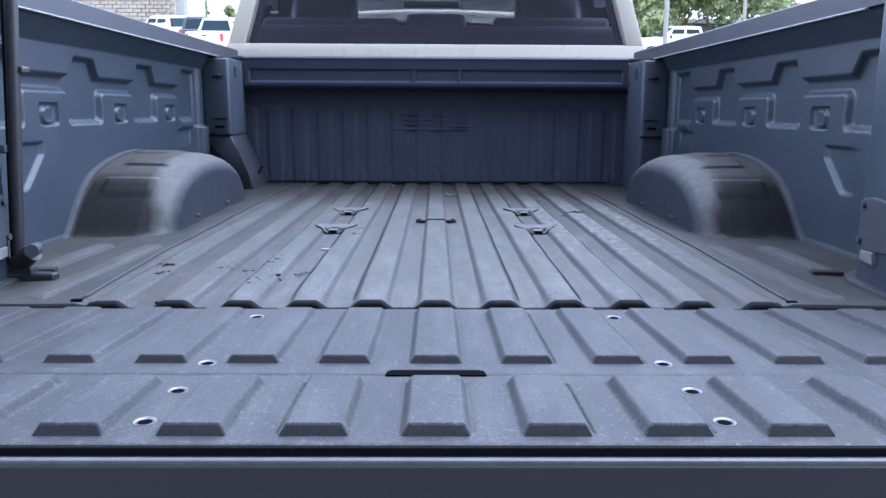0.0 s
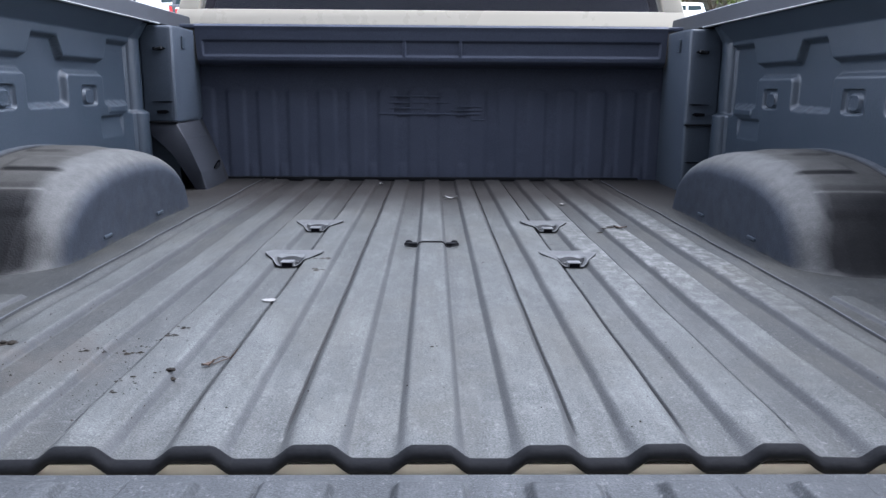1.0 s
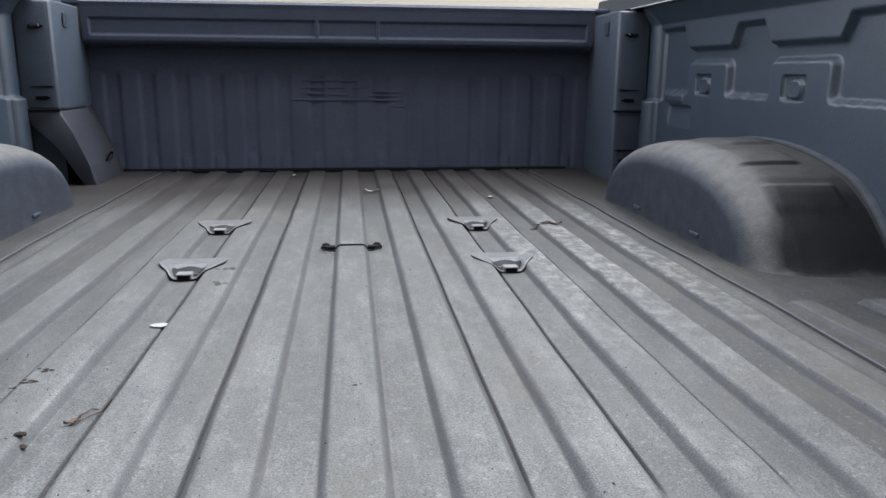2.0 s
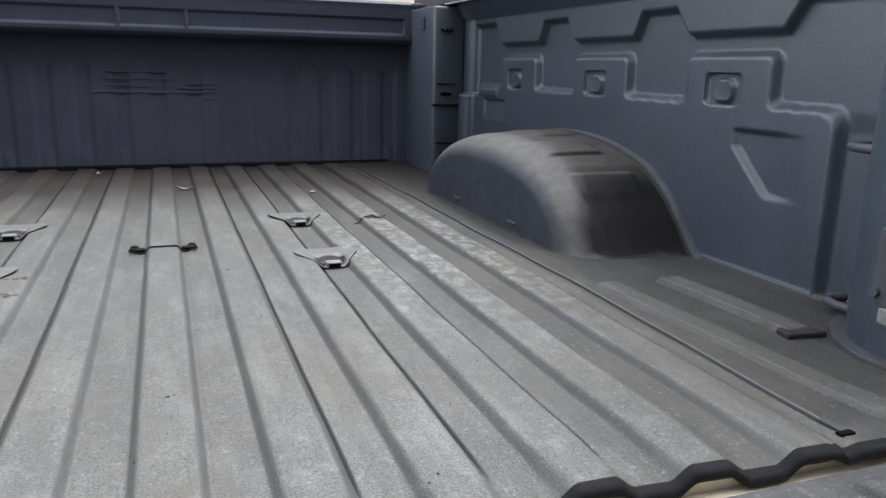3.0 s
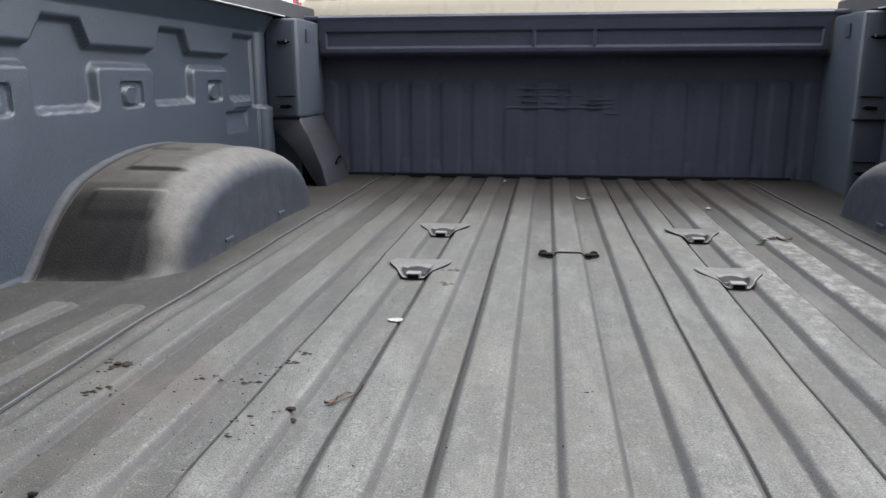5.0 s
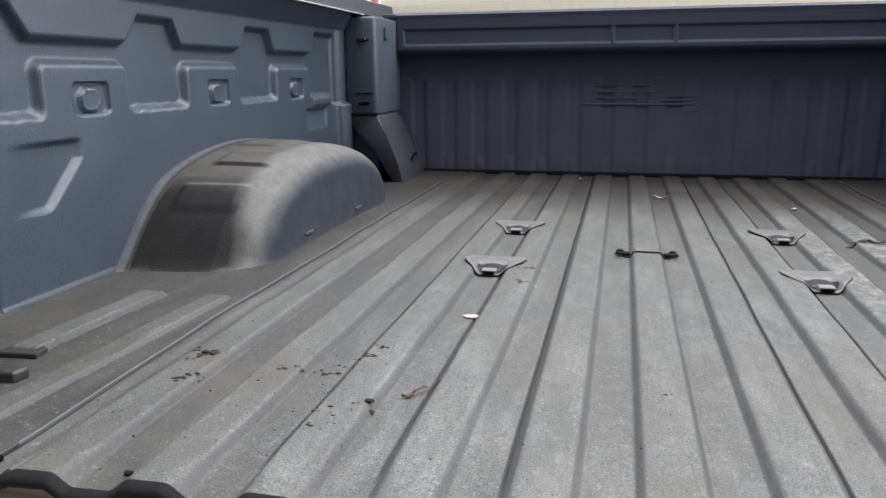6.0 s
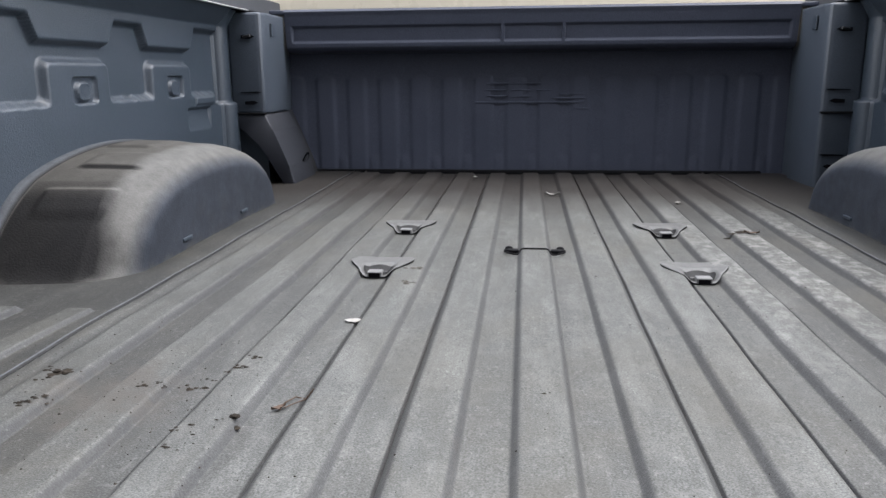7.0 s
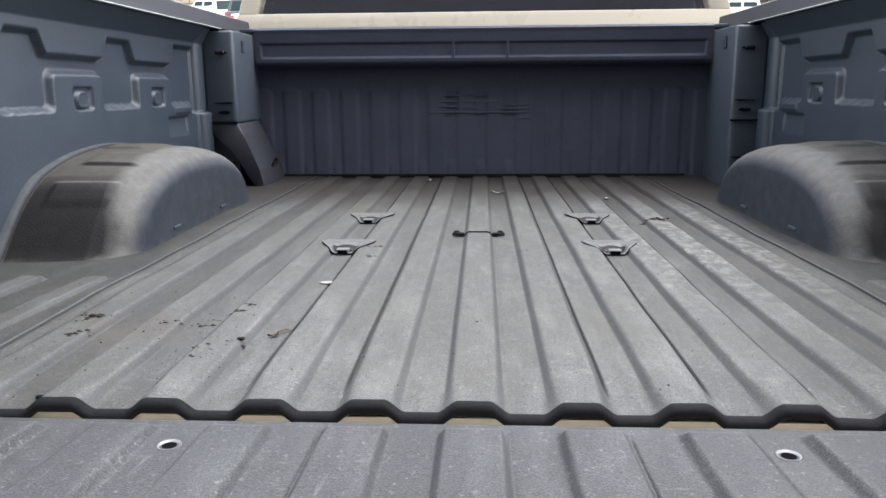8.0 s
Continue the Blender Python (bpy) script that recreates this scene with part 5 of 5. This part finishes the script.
ground = sheet("ground", ge, gn, lambda x, y: (x, y, ground_z(x, y)), ASPHALT, None)
tagged(ground, "pale weathered parking lot rising away from the truck", "ground", kind="structure")


def on_slope(x, y, turn=0.0):
    """A pose standing on the ground, leaning with the slope."""
    tilt = math.degrees(math.atan(0.13)) if 9 < y < 55 else 0
    return pose(x, y, float(ground_z(np.array([float(x)]), np.array([float(y)]))[0]), tilt, 0, 0) @ pose(0, 0, 0, 0, 0, turn)


def strip(name, x0, x1, y0, y1, lift, mat, label, category):
    ob = sheet(name, steps(x0, x1, 4), steps(y0, y1, 2), lambda x, y: (x, y, ground_z(x, y) + lift), mat, None, back=(0, 0, -0.2))
    return tagged(ob, label, category, kind="structure")


strip("lawn", -7, 60, 30, 42, 0.05, GRASS, "sunlit dry green lawn beside the lot", "grass")
strip("lawn", -7, 60, 49, 64, 0.05, GRASS, "sunlit dry green lawn under the trees", "grass")
strip("pavement", 7, 60, 42.2, 48.8, 0.08, CONCRETE, "pale concrete walk along the lawn", "pavement")


def pickup(x, y, turn, paint, label):
    """A parked crew-cab pickup: body, bed, cab with glass, lamps and wheels; its nose points along +y before turning."""
    t = thing("parked_pickup", label, "truck", group="parked trucks")
    bm = bmesh.new()
    prism(bm, [(-2.9, 0.55), (2.75, 0.50), (2.9, 0.75), (2.8, 1.12), (1.35, 1.22), (-2.9, 1.25)], "x", -0.97, 0.97, 0.05, 2)
    part("body", bm, paint, t, smooth=True)
    cabm = bmesh.new()
    lo, hi = [(-1.2, 1.2), (1.35, 1.2)], [(-0.95, 1.88), (0.55, 1.88)]
    v = [cabm.verts.new((sx * w, yy, zz)) for (yy, zz), w in ((lo[0], 1.0), (lo[1], 1.0), (hi[1], 0.72), (hi[0], 0.74)) for sx in (-1, 1)]
    for f in ((0, 1, 3, 2), (2, 3, 5, 4), (4, 5, 7, 6), (6, 7, 1, 0), (0, 2, 4, 6), (1, 7, 5, 3)):
        cabm.faces.new([v[i] for i in f])
    bmesh.ops.bevel(cabm, geom=cabm.edges[:], offset=0.05, segments=2, affect="EDGES", profile=0.5)
    part("cab", cabm, paint, t, smooth=True)
    g = bmesh.new()
    prism(g, [(-0.78, 1.27), (0.78, 1.27), (0.64, 1.78), (-0.64, 1.78)], "y", -1.25, -1.0)
    for q in g.verts:
        q.co.y += (q.co.z - 1.27) * 0.36
    part("rear_glass", g, CAR_GLASS, t, "dark rear glass")
    g = bmesh.new()
    prism(g, [(-0.80, 1.27), (0.80, 1.27), (0.64, 1.80), (-0.64, 1.80)], "y", 1.05, 1.30)
    for q in g.verts:
        q.co.y -= (q.co.z - 1.27) * 1.05
    part("windscreen", g, CAR_GLASS, t)
    for s in (-1, 1):
        for y0, y1 in ((-0.95, -0.12), (0.0, 0.85)):
            g = bmesh.new()
            prism(g, [(y0, 1.28), (y1, 1.28), (y1 - 0.22 * (y1 > 0.5), 1.74), (y0 + 0.12 * (y0 < -0.5), 1.74)], "x", s * 0.86, s * 0.945)
            for q in g.verts:
                q.co.x -= s * (q.co.z - 1.28) * 0.29
            part("side_glass", g, CAR_GLASS, t)
        part("tail_lamp", boxed(s * 0.80, s * 0.96, -2.93, -2.86, 0.80, 1.18, 0.02), TAIL_LAMP, t, "red tail lamp")
        part("mirror", boxed(s * 0.97, s * 1.15, 0.75, 0.85, 1.22, 1.42, 0.03), BLACK, t)
        for y0 in (-1.75, 1.85):
            w = part("wheel", rod(bmesh.new(), (s * 0.72, y0, 0.40), (s * 0.985, y0, 0.40), 0.40, sides=24), RUBBER, t, smooth=True)
            part("rim", rod(bmesh.new(), (s * 0.98, y0, 0.40), (s * 0.995, y0, 0.40), 0.24, sides=20), STEEL, w, "bright wheel rim")
    part("bumper", boxed(-0.95, 0.95, -3.05, -2.88, 0.50, 0.70, 0.03), STEEL, t)
    part("handle", boxed(-0.12, 0.12, -2.93, -2.895, 1.05, 1.12, 0.01), BLACK, t)
    t.matrix_world = on_slope(x, y, turn)
    return t


pickup(-11.4, 41, -4, WHITE, "white crew-cab pickup seen from behind in the lot")
pickup(-13.8, 45.0, 12, GREY_CAR, "dark grey pickup parked among white trucks")
pickup(-16.6, 47.5, 60, WHITE, "white pickup parked side-on in the lot")
pickup(-19.5, 44.0, 35, WHITE, "white pickup parked at an angle in the lot")
pickup(-23.5, 45.0, 40, WHITE, "white pickup parked at an angle in the lot")
pickup(-15.5, 66.0, 80, RED, "red pickup far off across the lot")
pickup(14.6, 45.5, 86, WHITE, "white pickup parked side-on beside the lawn")


def block_building():
    """Pale building of large split-face blocks with a column, across the lot."""
    t = thing("block_building", "pale stone-block building front with a square column", "building")
    part("core", boxed(-48, -19.7, 58.3, 66, 3.0, 16), MORTAR, t)
    part("column", boxed(-18.75, -18.1, 55.5, 56.2, 3.0, 16, 0.05), CONCRETE, t, "pale concrete column")
    part("canopy", boxed(-48, -15.5, 55, 66, 14.5, 16.2, 0.05), CONCRETE, t)
    me = None
    rng = random.Random(4)
    for r in range(14):
        for c in range(17):
            if me is None:
                ob = part("stone_block", boxed(-0.29, 0.29, -0.12, 0.12, -0.125, 0.125, 0.015, 1), STONE, t)
                me = ob.data
            else:
                ob = new("stone_block", me)
                ob.parent = t
            ob.location = (-20.0 - c * 0.62 - 0.31 * (r % 2), 58.25 + rng.uniform(-0.05, 0.05), 5.9 + r * 0.28)
    return t


block_building()


def tree(x, y, height, spread, seed, trunk=0.16):
    """Tapered trunk, limbs, and a crown of small leaf cards in uneven clumps."""
    rng = random.Random(seed)
    t = thing("tree", "broadleaf tree in full green summer leaf", "tree", group="trees beyond the lot")
    bm = bmesh.new()
    fork = height * 0.22
    rod(bm, (0, 0, -0.3), (rng.uniform(-0.2, 0.2), rng.uniform(-0.2, 0.2), fork), trunk, trunk * 0.7, 10)
    ends = []
    for i in range(8):
        a = i * 2.4 + rng.uniform(-0.4, 0.4)
        rr, hh = spread * rng.uniform(0.3, 0.85), height * rng.uniform(0.22, 0.95)
        e = (rr * math.cos(a), rr * math.sin(a), hh)
        rod(bm, (0, 0, fork * rng.uniform(0.75, 1.0)), e, trunk * 0.45, trunk * 0.08, 7)
        ends.append(e)
    part("trunk", bm, BARK, t, smooth=True)
    pts, faces = [], []
    for cx, cy, cz in ends * 2 + [(0, 0, height * 0.8)]:
        cx, cy, cz = cx + rng.gauss(0, spread * 0.2), cy + rng.gauss(0, spread * 0.2), cz + rng.gauss(0, height * 0.07)
        r = spread * rng.uniform(0.25, 0.45)
        for _ in range(420):
            p = Vector((rng.gauss(0, 1), rng.gauss(0, 1), rng.gauss(0, 0.8)))
            p = p.normalized() * r * rng.random() ** 0.4
            q = Euler((rng.uniform(0, 6.3), rng.uniform(0, 6.3), rng.uniform(0, 6.3))).to_matrix()
            sz = rng.uniform(0.13, 0.26)
            b = len(pts)
            for u, v in ((-1, 0), (0, -0.5), (1, 0), (0, 0.5)):
                w = q @ Vector((u * sz, v * sz, 0.12 * sz * abs(u)))
                pts.append((cx + p.x + w.x, cy + p.y + w.y, cz + p.z + w.z))
            faces += [(b, b + 1, b + 3), (b + 1, b + 2, b + 3)]
    me = bpy.data.meshes.new("crown")
    me.from_pydata(pts, [], faces)
    mesh_object("crown", me, LEAVES, t, "loose crown of small green leaves", smooth=False)
    t.location = (x, y, float(ground_z(np.array([float(x)]), np.array([float(y)]))[0]))
    return t


for i, (x, y, h, sp) in enumerate(((13.5, 52, 9, 3.2), (17.5, 56, 10, 3.6), (12.0, 58, 9, 2.8), (21.5, 50, 9.5, 3.4), (20.0, 62, 12, 4.5), (34.5, 60, 10, 3.6), (20.0, 72, 12, 4.0),
                                    (37.0, 58, 9, 3.2), (-25.5, 84, 7, 2.6), (-22.6, 88, 5.5, 2.4), (24.5, 68, 13, 5), (14.0, 66, 13, 5), (40, 70, 12, 5), (-6, 84, 4.5, 3.0), (1.5, 88, 4, 2.6), (8, 82, 4.5, 3.0))):
    tree(x, y, h, sp, 20 + i)


def lamp_post(x, y, h):
    t = thing("street_lamp", "slim grey metal lamp post beside the lawn", "lamp post", group="lamp posts")
    part("pole", rod(bmesh.new(), (0, 0, -0.2), (0, 0, h), 0.11, 0.07, 14), CONCRETE, t, smooth=True)
    part("arm", rod(bmesh.new(), (0, 0, h - 0.05), (-1.0, 0, h), 0.05, sides=10), CONCRETE, t)
    part("head", boxed(-1.6, -0.9, -0.16, 0.16, h - 0.06, h + 0.08, 0.04), CONCRETE, t)
    t.location = (x, y, float(ground_z(np.array([float(x)]), np.array([float(y)]))[0]))


lamp_post(10.2, 33.5, 9)
lamp_post(17.8, 44, 9)

shop = thing("red_shop", "low shop with a red fascia behind the trees", "building")
shop.location = (28.8, 63, 4.3)
part("walls", boxed(-1.4, 6, 0, 8, 0, 3.9, 0.05), CONCRETE, shop)
part("fascia", boxed(-1.0, 1.4, -0.3, 0.3, 3.8, 4.8, 0.05), RED, shop, "red sign band")
part("shop_window", boxed(-1, 5, -0.05, 0.2, 0.4, 2.8, 0.02), CAR_GLASS, shop)
kiosk = thing("low_building", "low pale building with a flat roof behind the lawn", "building")
kiosk.location = (23.0, 70, 5.0)
part("walls", boxed(-5, 6, 0, 6, 0, 3.2, 0.05), CONCRETE, kiosk)
part("roof", boxed(-5.4, 6.4, -0.5, 6.4, 3.2, 3.6, 0.05), WHITE, kiosk)
for k in range(4):
    part("window", boxed(-4.2 + 2.6 * k, -2.4 + 2.6 * k, -0.04, 0.2, 1.0, 2.4, 0.02), CAR_GLASS, kiosk)

# plain tall unseen wall, added behind the truck to hold back rear sky light
rear = thing("rear_blocker", "plain grey unseen wall added behind the truck to block light", "building")
part("wall", boxed(-14, 12.5, -8.2, -5.2, -1.2, 9.5), BLOCKER, rear)
